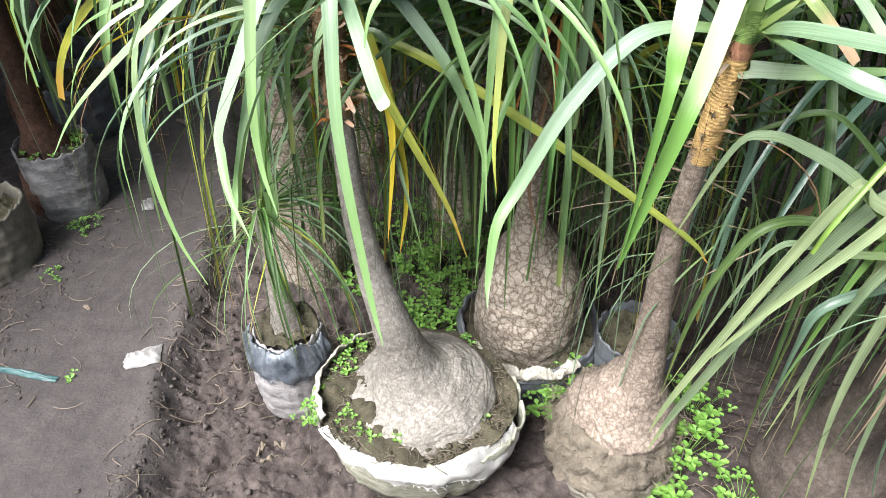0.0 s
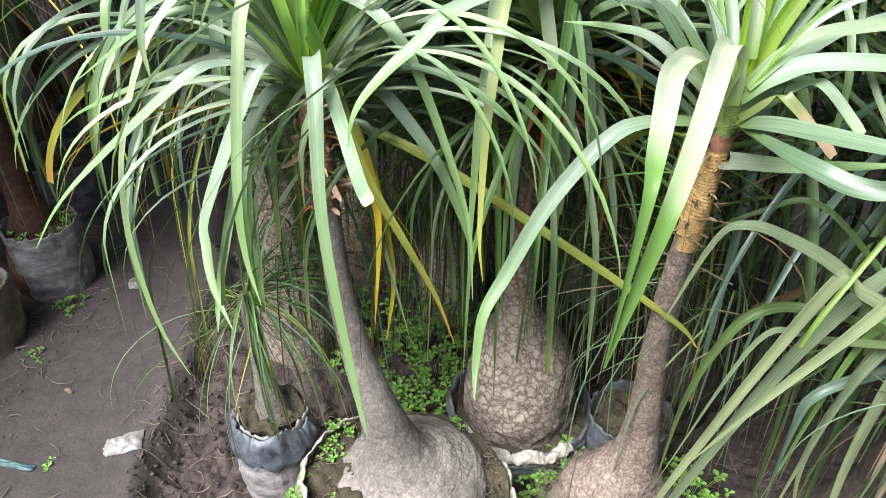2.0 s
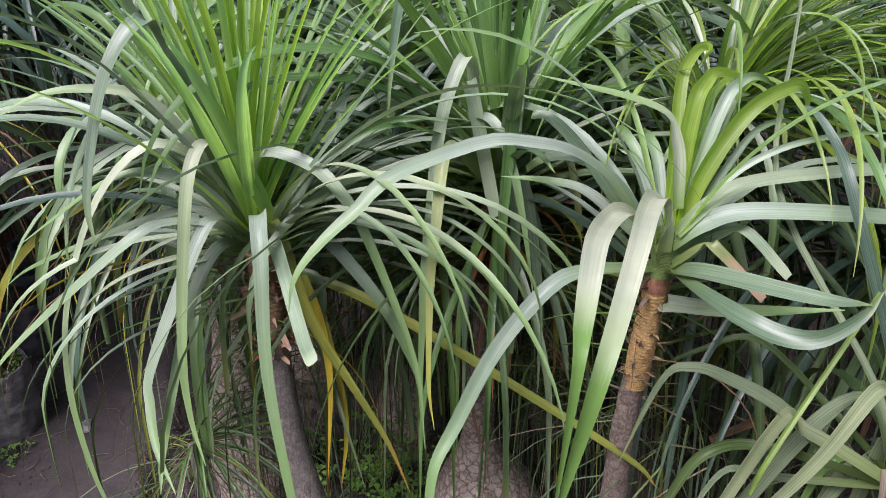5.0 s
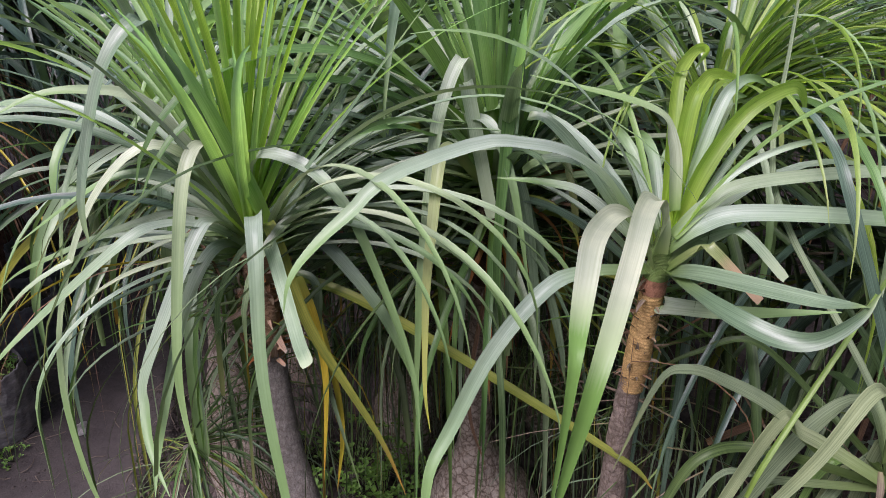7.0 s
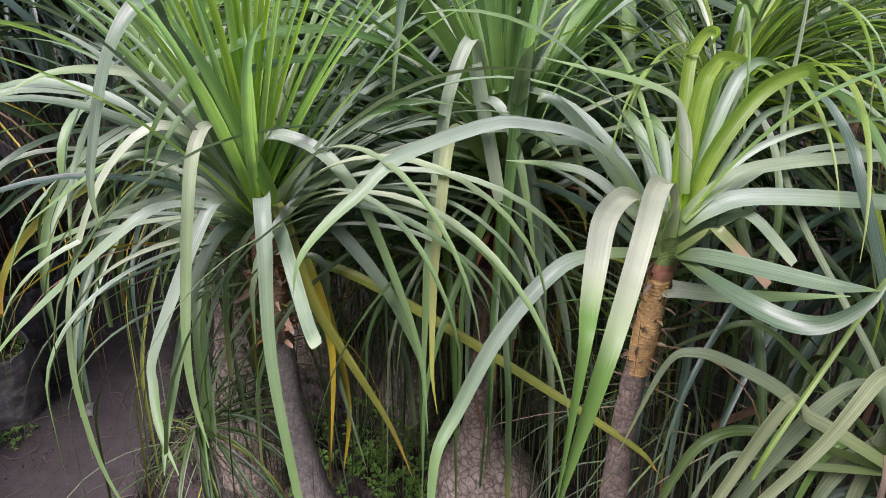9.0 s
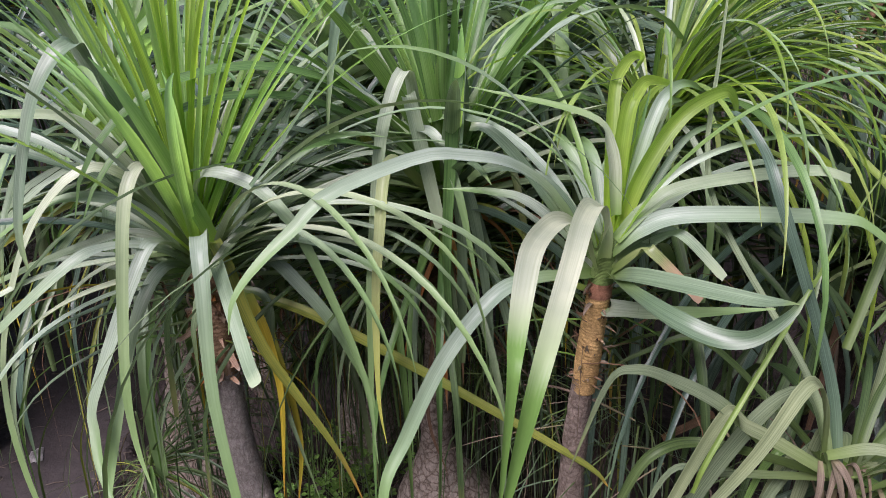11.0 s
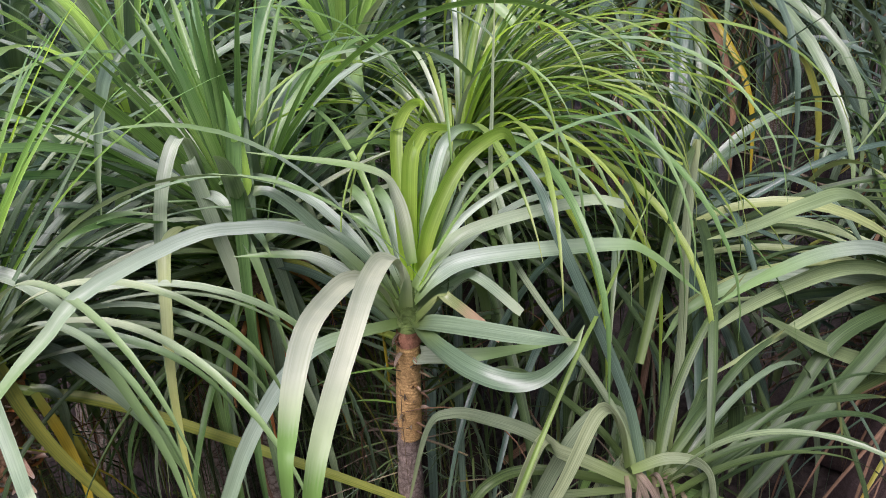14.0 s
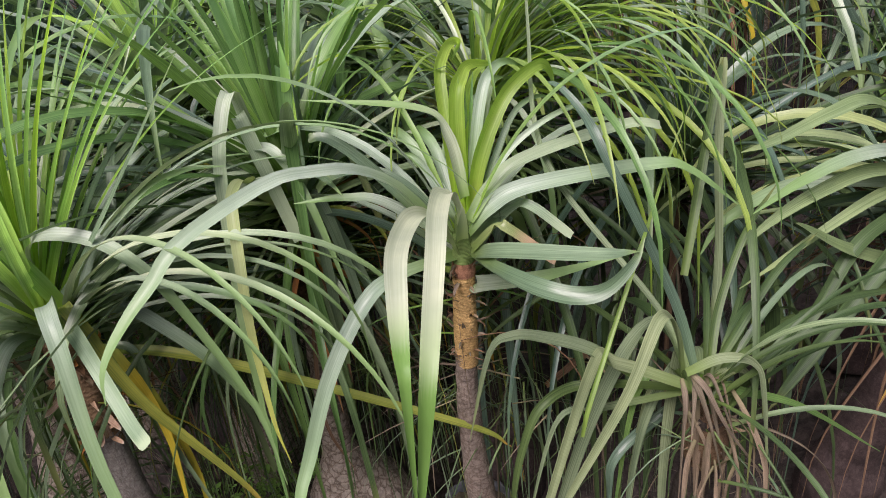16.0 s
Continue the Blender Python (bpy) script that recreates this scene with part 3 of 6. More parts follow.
def soil_disc(pot, centre, radius, z, seed, material=None, squash=1.0):
    verts, faces = [(centre[0], centre[1], z + 0.012)], []
    rings, around = 22, 96
    for i in range(1, rings + 1):
        for j in range(around):
            th = 2 * math.pi * j / around
            r = radius * i / rings
            p = Vector((centre[0] + r * math.cos(th), centre[1] + r * squash * math.sin(th), 0))
            h = 0.022 * noise.noise(p * 18 + Vector((seed, 0, 0))) + 0.016 * noise.noise(p * 55) + 0.008 * noise.noise(p * 120)
            verts.append((p.x, p.y, z + h + 0.012 * (1 - i / rings)))
    for j in range(around):
        faces.append((0, 1 + j, 1 + (j + 1) % around))
    for i in range(rings - 1):
        for j in range(around):
            a, b = 1 + i * around + j, 1 + i * around + (j + 1) % around
            faces.append((a, a + around, b + around, b))
    return mesh_object("soil", verts, faces, material or POT_SOIL, pot, "crumbly brown potting soil")


def bag_pot(name, label, centre, radius, height, material, seed, foot=0.85, collar=None, group="planting bags", soil=0.03, squash=1.0, neck=0.98):
    """A crumpled planting bag with a rolled rim and soil."""
    pot = thing(name, label, "plant pot", group)
    prof = [(radius * foot * 0.5, 0.0), (radius * foot, 0.004)]
    for i in range(1, 31):
        s = i / 30
        bulge = 0.10 * math.sin(s * 3.1) + 0.008 * math.sin(s * 38 + seed) + 0.006 * math.sin(s * 61 + 2 * seed)
        prof.append((radius * (foot + (neck - foot) * s ** 2 + bulge), height * s))
    prof += [(radius * (neck - 0.01), height + 0.004), (radius * (neck - 0.04), height + 0.002), (radius * (neck - 0.05), height - 0.02), (radius * (neck - 0.06), height - soil - 0.03)]
    v, f = lathe(prof, centre, 90, 0.10, seed, 0.012, 0.05 * radius, squash)
    mesh_object("bag", v, f, material, pot)
    soil_disc(pot, centre, radius * neck * 0.97, centre[2] + height - soil, seed)
    return pot


# ---- ground ----
def path_edge(y):
    return float(np.interp(y, (0.0, 0.77, 1.14, 1.38, 1.67, 2.46, 6.0), (-0.47, -0.52, -0.585, -0.62, -0.66, -1.0, -2.6)))


def ground_height(x, y):
    e = path_edge(y) + 0.035 * noise.noise(Vector((x * 3, y * 7, 0.3)))
    dug = min(1.0, max(0.0, (x - e) / 0.09))
    left = min(1.0, max(0.0, (e - 0.42 - x) / 0.12))
    q = Vector((x, y, 0))
    rough = 0.024 * noise.noise(q * 9) + 0.022 * noise.noise(q * 26) + 0.024 * abs(noise.noise(q * 50)) + 0.013 * noise.noise(q * 105)
    flat = 0.006 * noise.noise(q * 5) + 0.0025 * noise.noise(q * 30)
    d = max(dug, 0.6 * left)
    rim = 0.012 * math.exp(-((x - e) / 0.03) ** 2)
    return flat * (1 - d) + rough * d - 0.055 * dug * dug * (3 - 2 * dug) - 0.02 * left + rim - 0.03 * min(1, max(0, x)), d


xs = np.unique(np.concatenate([np.linspace(-60, -3, 12), np.linspace(-3, -1.3, 20), np.linspace(-1.3, -0.7, 60), np.linspace(-0.7, 0.0, 110), np.linspace(0.0, 0.6, 50), np.linspace(0.6, 2.6, 50), np.linspace(2.6, 60, 12)]))
ys = np.unique(np.concatenate([np.linspace(-60, 0, 12), np.linspace(0, 0.6, 12), np.linspace(0.6, 1.3, 110), np.linspace(1.3, 1.9, 60), np.linspace(1.9, 4, 40), np.linspace(4, 120, 14)]))
gv, dug_values = [], []
for yy in ys:
    for xx in xs:
        h, d = ground_height(xx, yy)
        gv.append((xx, yy, h))
        dug_values.append(d)
nx = len(xs)
gf = [(j * nx + i, j * nx + i + 1, (j + 1) * nx + i + 1, (j + 1) * nx + i) for j in range(len(ys) - 1) for i in range(nx - 1)]
ground = mesh_object("ground", gv, gf, SOIL)
attr = ground.data.attributes.new("dug", "FLOAT", "POINT")
attr.data.foreach_set("value", dug_values)
tagged(ground, "trodden grey-brown earth path beside dug dark soil", "ground", kind="structure")


# ---- the palms in front ----
palm_a = thing("ponytail_palm", "ponytail palm with smooth grey swollen base in a white sack", "potted palm", "ponytail palms")
stem(palm_a, [(0.03, 0.985, 0.06), (0.03, 0.985, 0.10), (0.03, 0.985, 0.128), (0.028, 0.984, 0.148), (0.025, 0.983, 0.164), (0.020, 0.981, 0.182), (0.014, 0.980, 0.206), (0.005, 0.981, 0.245), (-0.02, 0.987, 0.33), (-0.045, 1.0, 0.42), (-0.066, 1.015, 0.52), (-0.076, 1.028, 0.62), (-0.084, 1.04, 0.74), (-0.088, 1.05, 0.85)],
     [0.136, 0.148, 0.147, 0.128, 0.100, 0.076, 0.058, 0.045, 0.033, 0.026, 0.022, 0.019, 0.018, 0.018], BARK_SMOOTH, 3, 0.045, 0.0002, 320, around=160, fine=0.0034)
palm_b = thing("ponytail_palm", "ponytail palm with lumpy brown base and ochre leaf scars", "potted palm", "ponytail palms")
stem(palm_b, [(0.43, 1.03, -0.06), (0.43, 1.03, 0.02), (0.432, 1.03, 0.09), (0.44, 1.03, 0.15), (0.447, 1.03, 0.21), (0.446, 1.025, 0.30), (0.441, 1.02, 0.42), (0.438, 1.01, 0.54), (0.441, 1.0, 0.66), (0.446, 0.988, 0.76), (0.45, 0.98, 0.86)],
     [0.090, 0.104, 0.101, 0.066, 0.040, 0.028, 0.0225, 0.0185, 0.0160, 0.0130, 0.012], BARK_BROWN, 11, 0.12, 0.0003, 220, around=110, fine=0.0034)
palm_c = thing("ponytail_palm", "ponytail palm with a deeply cracked pear-shaped base", "potted palm", "ponytail palms")
stem(palm_c, [(0.235, 1.27, -0.04), (0.235, 1.27, 0.05), (0.233, 1.268, 0.14), (0.228, 1.262, 0.22), (0.222, 1.255, 0.30), (0.218, 1.245, 0.38), (0.224, 1.23, 0.52), (0.234, 1.21, 0.70), (0.245, 1.2, 0.88)],
     [0.112, 0.122, 0.120, 0.102, 0.058, 0.031, 0.025, 0.022, 0.019], BARK_CRACKED, 23, 0.09, 0.0003, 160, around=90, fine=0.0009)
palm_d = thing("ponytail_palm", "low ponytail palm with long leaves and a dry leaf skirt", "potted palm", "ponytail palms")
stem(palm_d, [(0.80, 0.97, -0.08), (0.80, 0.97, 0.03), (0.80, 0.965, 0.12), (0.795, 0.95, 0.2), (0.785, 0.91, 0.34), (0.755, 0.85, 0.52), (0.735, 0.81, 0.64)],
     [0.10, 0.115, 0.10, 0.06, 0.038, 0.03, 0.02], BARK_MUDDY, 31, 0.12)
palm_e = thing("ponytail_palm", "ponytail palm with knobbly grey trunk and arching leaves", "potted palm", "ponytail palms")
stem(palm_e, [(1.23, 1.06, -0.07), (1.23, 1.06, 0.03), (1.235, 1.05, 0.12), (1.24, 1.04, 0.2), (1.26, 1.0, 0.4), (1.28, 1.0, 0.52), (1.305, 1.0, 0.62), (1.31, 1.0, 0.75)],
     [0.07, 0.08, 0.075, 0.055, 0.040, 0.034, 0.030, 0.024], BARK_SHADED, 37, 0.2)
palm_g = thing("ponytail_palm", "tall ponytail palm with grey tapering swollen trunk", "potted palm", "ponytail palms")
stem(palm_g, [(-0.345, 1.5, -0.06), (-0.345, 1.5, 0.08), (-0.345, 1.5, 0.22), (-0.345, 1.5, 0.34), (-0.35, 1.5, 0.44), (-0.37, 1.5, 0.56), (-0.39, 1.5, 0.66), (-0.39, 1.5, 0.84)],
     [0.10, 0.105, 0.085, 0.068, 0.048, 0.030, 0.026, 0.022], BARK_CRACKED, 41, 0.1)
palm_s = thing("ponytail_palm", "small young ponytail palm with fine grassy leaves", "potted palm", "ponytail palms")
stem(palm_s, [(-0.265, 1.09, 0.10), (-0.265, 1.09, 0.15), (-0.268, 1.095, 0.19), (-0.277, 1.105, 0.25), (-0.287, 1.12, 0.33), (-0.297, 1.135, 0.42)],
     [0.046, 0.040, 0.028, 0.018, 0.014, 0.011], BARK_SMOOTH, 43, 0.08)

guided_leaf(palm_a, LEAF_PALE_SHEEN, 0.022, 0, (-0.095, 1.050, 0.897), (-0.103, 1.021, 0.990), (-0.114, 0.993, 1.032), (-0.124, 0.964, 1.021), (-0.133, 0.935, 0.962), (-0.141, 0.877, 0.804), (-0.134, 0.849, 0.722), (-0.112, 0.820, 0.667))
guided_leaf(palm_a, LEAF_PALE_SHEEN, 0.021, 0, (-0.102, 1.050, 0.906), (-0.151, 1.028, 0.995), (-0.195, 1.006, 1.023), (-0.246, 0.983, 0.986), (-0.288, 0.961, 0.917), (-0.324, 0.938, 0.812), (-0.332, 0.916, 0.722), (-0.322, 0.895, 0.635), (-0.298, 0.872, 0.555), (-0.260, 0.850, 0.495))
guided_leaf(palm_a, LEAF_PALE_SHEEN, 0.022, 0, (-0.096, 1.050, 0.862), (-0.135, 1.012, 0.909), (-0.178, 0.973, 0.929), (-0.217, 0.935, 0.918), (-0.352, 0.897, 0.807), (-0.388, 0.858, 0.768), (-0.402, 0.820, 0.734))
guided_leaf(palm_a, LEAF_PALE_SHEEN, 0.02, 0, (-0.099, 1.050, 0.871), (-0.151, 1.030, 0.955), (-0.206, 1.010, 0.985), (-0.267, 0.990, 0.976), (-0.376, 0.950, 0.904))
guided_leaf(palm_a, LEAF_PALE_SHEEN, 0.018, 0, (-0.099, 1.050, 0.871), (-0.161, 1.040, 0.918), (-0.239, 1.030, 0.908), (-0.398, 1.010, 0.848), (-0.451, 1.000, 0.816))
guided_leaf(palm_a, LEAF_PALE_SHEEN, 0.023, 0, (-0.106, 1.050, 0.880), (-0.127, 1.014, 0.917), (-0.143, 0.979, 0.903), (-0.202, 0.907, 0.756), (-0.202, 0.880, 0.710), (-0.184, 0.842, 0.670), (-0.148, 0.800, 0.638))
guided_leaf(palm_a, LEAF_PALE_SHEEN, 0.021, 0, (-0.108, 1.050, 0.862), (-0.130, 1.015, 0.878), (-0.153, 0.980, 0.844), (-0.174, 0.945, 0.776), (-0.196, 0.875, 0.641), (-0.193, 0.840, 0.595))
guided_leaf(palm_a, LEAF_PALE_SHEEN, 0.024, 0, (-0.057, 1.000, 0.895), (-0.053, 0.968, 0.946), (-0.043, 0.935, 0.949), (-0.034, 0.902, 0.911), (-0.021, 0.838, 0.778), (0.017, 0.772, 0.585), (0.037, 0.740, 0.523))
guided_leaf(palm_a, LEAF_PALE_SHEEN, 0.019, 1, (-0.044, 0.980, 0.897), (-0.022, 0.930, 0.913), (0.028, 0.830, 0.864), (0.053, 0.780, 0.855))
guided_leaf(palm_a, LEAF_TURNING, 0.018, 0, (-0.060, 1.030, 0.900), (-0.049, 1.000, 0.924), (-0.032, 0.985, 0.890), (-0.017, 0.975, 0.837), (0.006, 0.970, 0.770), (0.047, 0.965, 0.690), (0.094, 0.960, 0.595), (0.124, 0.955, 0.505))
guided_leaf(palm_a, LEAF_HEART, 0.020, 0, (-0.045, 1.015, 0.885), (-0.059, 0.990, 0.967), (-0.074, 0.965, 1.040), (-0.085, 0.940, 1.100), (-0.096, 0.920, 1.146), (-0.104, 0.895, 1.181))
guided_leaf(palm_a, LEAF_YELLOW, 0.016, 0, (-0.024, 1.030, 0.830), (-0.004, 1.022, 0.751), (0.003, 1.015, 0.658), (-0.012, 1.000, 0.483))
guided_leaf(palm_a, LEAF_YELLOW, 0.01, 0, (-0.010, 1.050, 0.773), (0.016, 1.035, 0.579), (0.002, 1.020, 0.441))
guided_leaf(palm_a, LEAF_PALE_SHEEN, 0.021, 0, (-0.083, 1.050, 0.898), (-0.070, 1.033, 0.987), (-0.043, 1.017, 1.012), (0.008, 1.000, 1.003), (0.046, 0.983, 0.976), (0.081, 0.967, 0.922), (0.141, 0.933, 0.759), (0.156, 0.900, 0.637))
guided_leaf(palm_a, LEAF_PALE_SHEEN, 0.019, 0, (-0.058, 1.045, 0.872), (-0.037, 1.030, 0.908), (0.009, 1.010, 0.985), (0.059, 0.995, 1.031), (0.104, 0.985, 1.059), (0.145, 0.980, 1.070), (0.186, 0.975, 1.067))
guided_leaf(palm_a, LEAF_GREEN, 0.027, 0, (-0.101, 1.050, 0.880), (-0.110, 1.029, 0.964), (-0.154, 0.987, 1.158), (-0.162, 0.966, 1.181), (-0.184, 0.944, 1.155), (-0.205, 0.923, 1.103), (-0.219, 0.881, 1.004), (-0.210, 0.860, 0.950))
guided_leaf(palm_a, LEAF_PALE_SHEEN, 0.018, 0, (-0.109, 1.050, 0.914), (-0.149, 1.030, 1.010), (-0.194, 1.010, 1.082), (-0.252, 0.990, 1.100), (-0.305, 0.970, 1.098), (-0.355, 0.950, 1.075))
guided_leaf(palm_a, LEAF_PALE_SHEEN, 0.019, 0, (-0.054, 1.060, 0.859), (-0.006, 1.075, 0.888), (0.058, 1.090, 0.901), (0.120, 1.105, 0.878), (0.164, 1.120, 0.826))
guided_leaf(palm_a, LEAF_PALE_SHEEN, 0.02, 0, (-0.050, 1.050, 0.872), (0.002, 1.040, 0.882), (0.049, 1.030, 0.840), (0.095, 1.020, 0.775), (0.133, 1.010, 0.687), (0.145, 1.000, 0.634))
guided_leaf(palm_a, LEAF_TURNING, 0.017, 0, (-0.055, 1.050, 0.827), (0.093, 1.032, 0.772), (0.424, 0.989, 0.573), (0.494, 0.980, 0.509))
guided_leaf(palm_a, LEAF_GREEN, 0.013, 0, (-0.038, 1.050, 0.828), (-0.004, 1.038, 0.808), (-0.003, 1.025, 0.691), (0.046, 1.000, 0.463))
guided_leaf(palm_a, LEAF_GREEN, 0.011, 0, (-0.072, 1.020, 0.911), (-0.010, 1.002, 0.975), (0.174, 0.950, 1.207))
guided_leaf(palm_b, LEAF_SILVER_SHEEN, 0.027, 0, (0.441, 0.965, 0.892), (0.415, 0.940, 0.955), (0.388, 0.904, 0.984), (0.363, 0.850, 0.997), (0.338, 0.760, 1.016), (0.324, 0.690, 1.012), (0.315, 0.645, 0.990), (0.310, 0.620, 0.960), (0.298, 0.620, 0.794))
guided_leaf(palm_b, LEAF_SILVER_SHEEN, 0.027, 0, (0.448, 0.960, 0.910), (0.446, 0.955, 0.960), (0.430, 0.940, 0.988), (0.403, 0.860, 1.003), (0.377, 0.768, 1.001), (0.336, 0.640, 0.973), (0.314, 0.625, 0.876), (0.300, 0.625, 0.792))
guided_leaf(palm_b, LEAF_PALE_SHEEN, 0.022, 0, (0.445, 0.980, 0.876), (0.353, 0.925, 0.898), (0.305, 0.897, 0.885), (0.246, 0.870, 0.814), (0.200, 0.843, 0.724), (0.176, 0.815, 0.681), (0.170, 0.787, 0.620), (0.172, 0.760, 0.592))
guided_leaf(palm_b, LEAF_PALE_SHEEN, 0.02, 0, (0.435, 0.980, 0.908), (0.381, 0.953, 0.999), (0.330, 0.927, 1.045), (0.279, 0.900, 1.064), (0.231, 0.873, 1.072), (0.144, 0.820, 1.054), (0.108, 0.800, 1.025), (0.082, 0.785, 1.005), (0.058, 0.770, 0.981), (0.047, 0.760, 0.961), (0.042, 0.755, 0.934))
guided_leaf(palm_b, LEAF_PALE_SHEEN, 0.017, 0, (0.443, 0.980, 0.900), (0.363, 1.000, 0.967), (0.314, 1.010, 0.981), (0.250, 1.020, 0.984))
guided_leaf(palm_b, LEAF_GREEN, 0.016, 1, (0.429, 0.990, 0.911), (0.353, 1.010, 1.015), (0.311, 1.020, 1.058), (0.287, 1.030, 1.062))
guided_leaf(palm_b, LEAF_PALE_SHEEN, 0.026, 0, (0.462, 0.970, 0.914), (0.495, 0.960, 0.948), (0.547, 0.950, 0.968), (0.702, 0.930, 0.970), (0.753, 0.920, 0.956), (0.820, 0.900, 0.895))
guided_leaf(palm_b, LEAF_PALE_SHEEN, 0.019, 1, (0.465, 0.970, 0.930), (0.501, 0.974, 0.969), (0.551, 0.978, 0.996), (0.691, 0.986, 1.009), (0.750, 0.990, 0.996))
guided_leaf(palm_b, LEAF_GREEN, 0.024, 0, (0.462, 0.970, 0.897), (0.521, 0.973, 0.932), (0.554, 0.977, 0.926), (0.610, 0.980, 0.868))
guided_leaf(palm_b, LEAF_PALE_SHEEN, 0.019, 0, (0.464, 0.980, 0.959), (0.454, 0.990, 1.043), (0.425, 1.000, 1.081), (0.286, 1.020, 1.114))
guided_leaf(palm_d, LEAF_BLUE, 0.015, 0, (0.700, 0.790, 0.692), (0.695, 0.846, 0.804), (0.630, 0.902, 1.000), (0.621, 0.958, 1.051), (0.604, 1.014, 1.076), (0.589, 1.070, 1.036))
guided_leaf(palm_d, LEAF_MATT, 0.00896, 0, (0.696, 0.790, 0.693), (0.679, 0.846, 0.792), (0.594, 0.957, 0.947), (0.580, 1.013, 1.025), (0.599, 1.069, 1.138), (0.639, 1.180, 1.289))
guided_leaf(palm_d, LEAF_MATT, 0.019, 0, (0.643, 0.860, 0.698), (0.586, 0.873, 0.749), (0.532, 0.887, 0.775), (0.488, 0.900, 0.783), (0.457, 0.913, 0.751), (0.420, 0.940, 0.586))
guided_leaf(palm_d, LEAF_MATT, 0.018, 0, (0.710, 0.810, 0.689), (0.620, 0.860, 0.723), (0.580, 0.860, 0.719), (0.469, 0.860, 0.369), (0.439, 0.860, 0.237))
guided_leaf(palm_d, LEAF_MATT, 0.022, 0, (0.710, 0.810, 0.689), (0.694, 0.896, 0.750), (0.592, 0.883, 0.623), (0.487, 0.874, 0.324), (0.449, 0.870, 0.178))
guided_leaf(palm_d, LEAF_DEEP_SHADE, 0.016, 0, (0.710, 0.810, 0.689), (0.606, 0.925, 0.642), (0.532, 0.915, 0.639), (0.493, 0.910, 0.576), (0.466, 0.905, 0.465), (0.453, 0.900, 0.287))
guided_leaf(palm_d, LEAF_MATT, 0.012, 0, (0.710, 0.810, 0.689), (0.615, 0.917, 0.600), (0.589, 0.913, 0.613), (0.535, 0.907, 0.584), (0.453, 0.900, 0.287))
guided_leaf(palm_d, LEAF_BLUE, 0.017, 0, (0.710, 0.810, 0.689), (0.724, 0.894, 0.583), (0.628, 0.877, 0.540), (0.609, 0.871, 0.465), (0.605, 0.860, 0.270))
guided_leaf(palm_d, LEAF_DEEP_SHADE, 0.013, 0, (0.710, 0.810, 0.689), (0.706, 0.972, 0.668), (0.600, 0.996, 0.763), (0.529, 1.008, 0.738), (0.465, 1.020, 0.689))
guided_leaf(palm_d, LEAF_MATT, 0.017, 0, (0.710, 0.810, 0.689), (0.745, 0.877, 0.702), (0.681, 0.870, 0.635), (0.647, 0.867, 0.510), (0.617, 0.860, 0.258))
guided_leaf(palm_d, LEAF_MID, 0.014, 0, (0.710, 0.810, 0.689), (0.713, 0.904, 0.636), (0.683, 0.898, 0.649), (0.652, 0.892, 0.571), (0.606, 0.880, 0.285))
guided_leaf(palm_d, LEAF_MATT, 0.017, 0, (0.710, 0.810, 0.689), (0.718, 0.865, 0.715), (0.696, 0.860, 0.547), (0.693, 0.855, 0.360), (0.725, 0.850, 0.090))
guided_leaf(palm_d, LEAF_MATT, 0.012, 0, (0.710, 0.810, 0.689), (0.767, 0.865, 0.632), (0.750, 0.860, 0.465), (0.761, 0.855, 0.258), (0.785, 0.850, 0.105))
guided_leaf(palm_d, LEAF_BLUE, 0.013, 0, (0.710, 0.810, 0.689), (0.787, 0.865, 0.554), (0.778, 0.860, 0.469), (0.792, 0.855, 0.264), (0.827, 0.850, 0.115))
guided_leaf(palm_d, LEAF_MATT, 0.014, 0, (0.710, 0.810, 0.689), (0.685, 0.877, 0.649), (0.654, 0.893, 0.413), (0.674, 0.900, 0.239))
guided_leaf(palm_c, LEAF_GREEN, 0.022, 0, (0.251, 1.190, 0.900), (0.262, 1.167, 1.113), (0.274, 1.155, 1.126), (0.271, 1.132, 0.999), (0.261, 1.120, 0.952))
guided_leaf(palm_c, LEAF_PALE_SHEEN, 0.02, 0, (0.242, 1.190, 0.909), (0.214, 1.160, 1.010), (0.209, 1.130, 1.077), (0.203, 1.100, 1.119), (0.186, 1.070, 1.089), (0.170, 1.050, 1.029), (0.160, 1.010, 0.928), (0.152, 0.990, 0.854), (0.148, 0.975, 0.775), (0.145, 0.960, 0.691), (0.146, 0.950, 0.608))
guided_leaf(palm_c, LEAF_STRAW, 0.018, 0, (0.235, 1.170, 0.915), (0.204, 1.120, 0.970), (0.199, 1.060, 1.013), (0.187, 1.020, 1.023), (0.179, 0.990, 1.007), (0.173, 0.960, 0.948), (0.166, 0.940, 0.880), (0.163, 0.925, 0.806), (0.162, 0.915, 0.724), (0.168, 0.910, 0.663))
guided_leaf(palm_c, LEAF_PALE_SHEEN, 0.018, 0, (0.240, 1.185, 0.905), (0.215, 1.130, 1.016), (0.227, 1.100, 1.038), (0.246, 1.080, 1.026), (0.267, 1.060, 0.975), (0.283, 1.040, 0.904), (0.299, 1.020, 0.803))
guided_leaf(palm_c, LEAF_MID, 0.019, 0, (0.250, 1.180, 0.910), (0.268, 1.120, 1.090), (0.275, 1.080, 1.141), (0.266, 1.065, 1.080), (0.259, 1.060, 0.991), (0.254, 1.050, 0.915), (0.252, 1.040, 0.834), (0.258, 1.035, 0.765), (0.267, 1.030, 0.701))
guided_leaf(palm_c, LEAF_PALE_SHEEN, 0.022, 1, (0.234, 1.150, 0.924), (0.214, 1.140, 1.030), (0.205, 1.128, 1.075), (0.207, 1.112, 1.078), (0.220, 1.100, 1.020), (0.244, 1.080, 0.902))
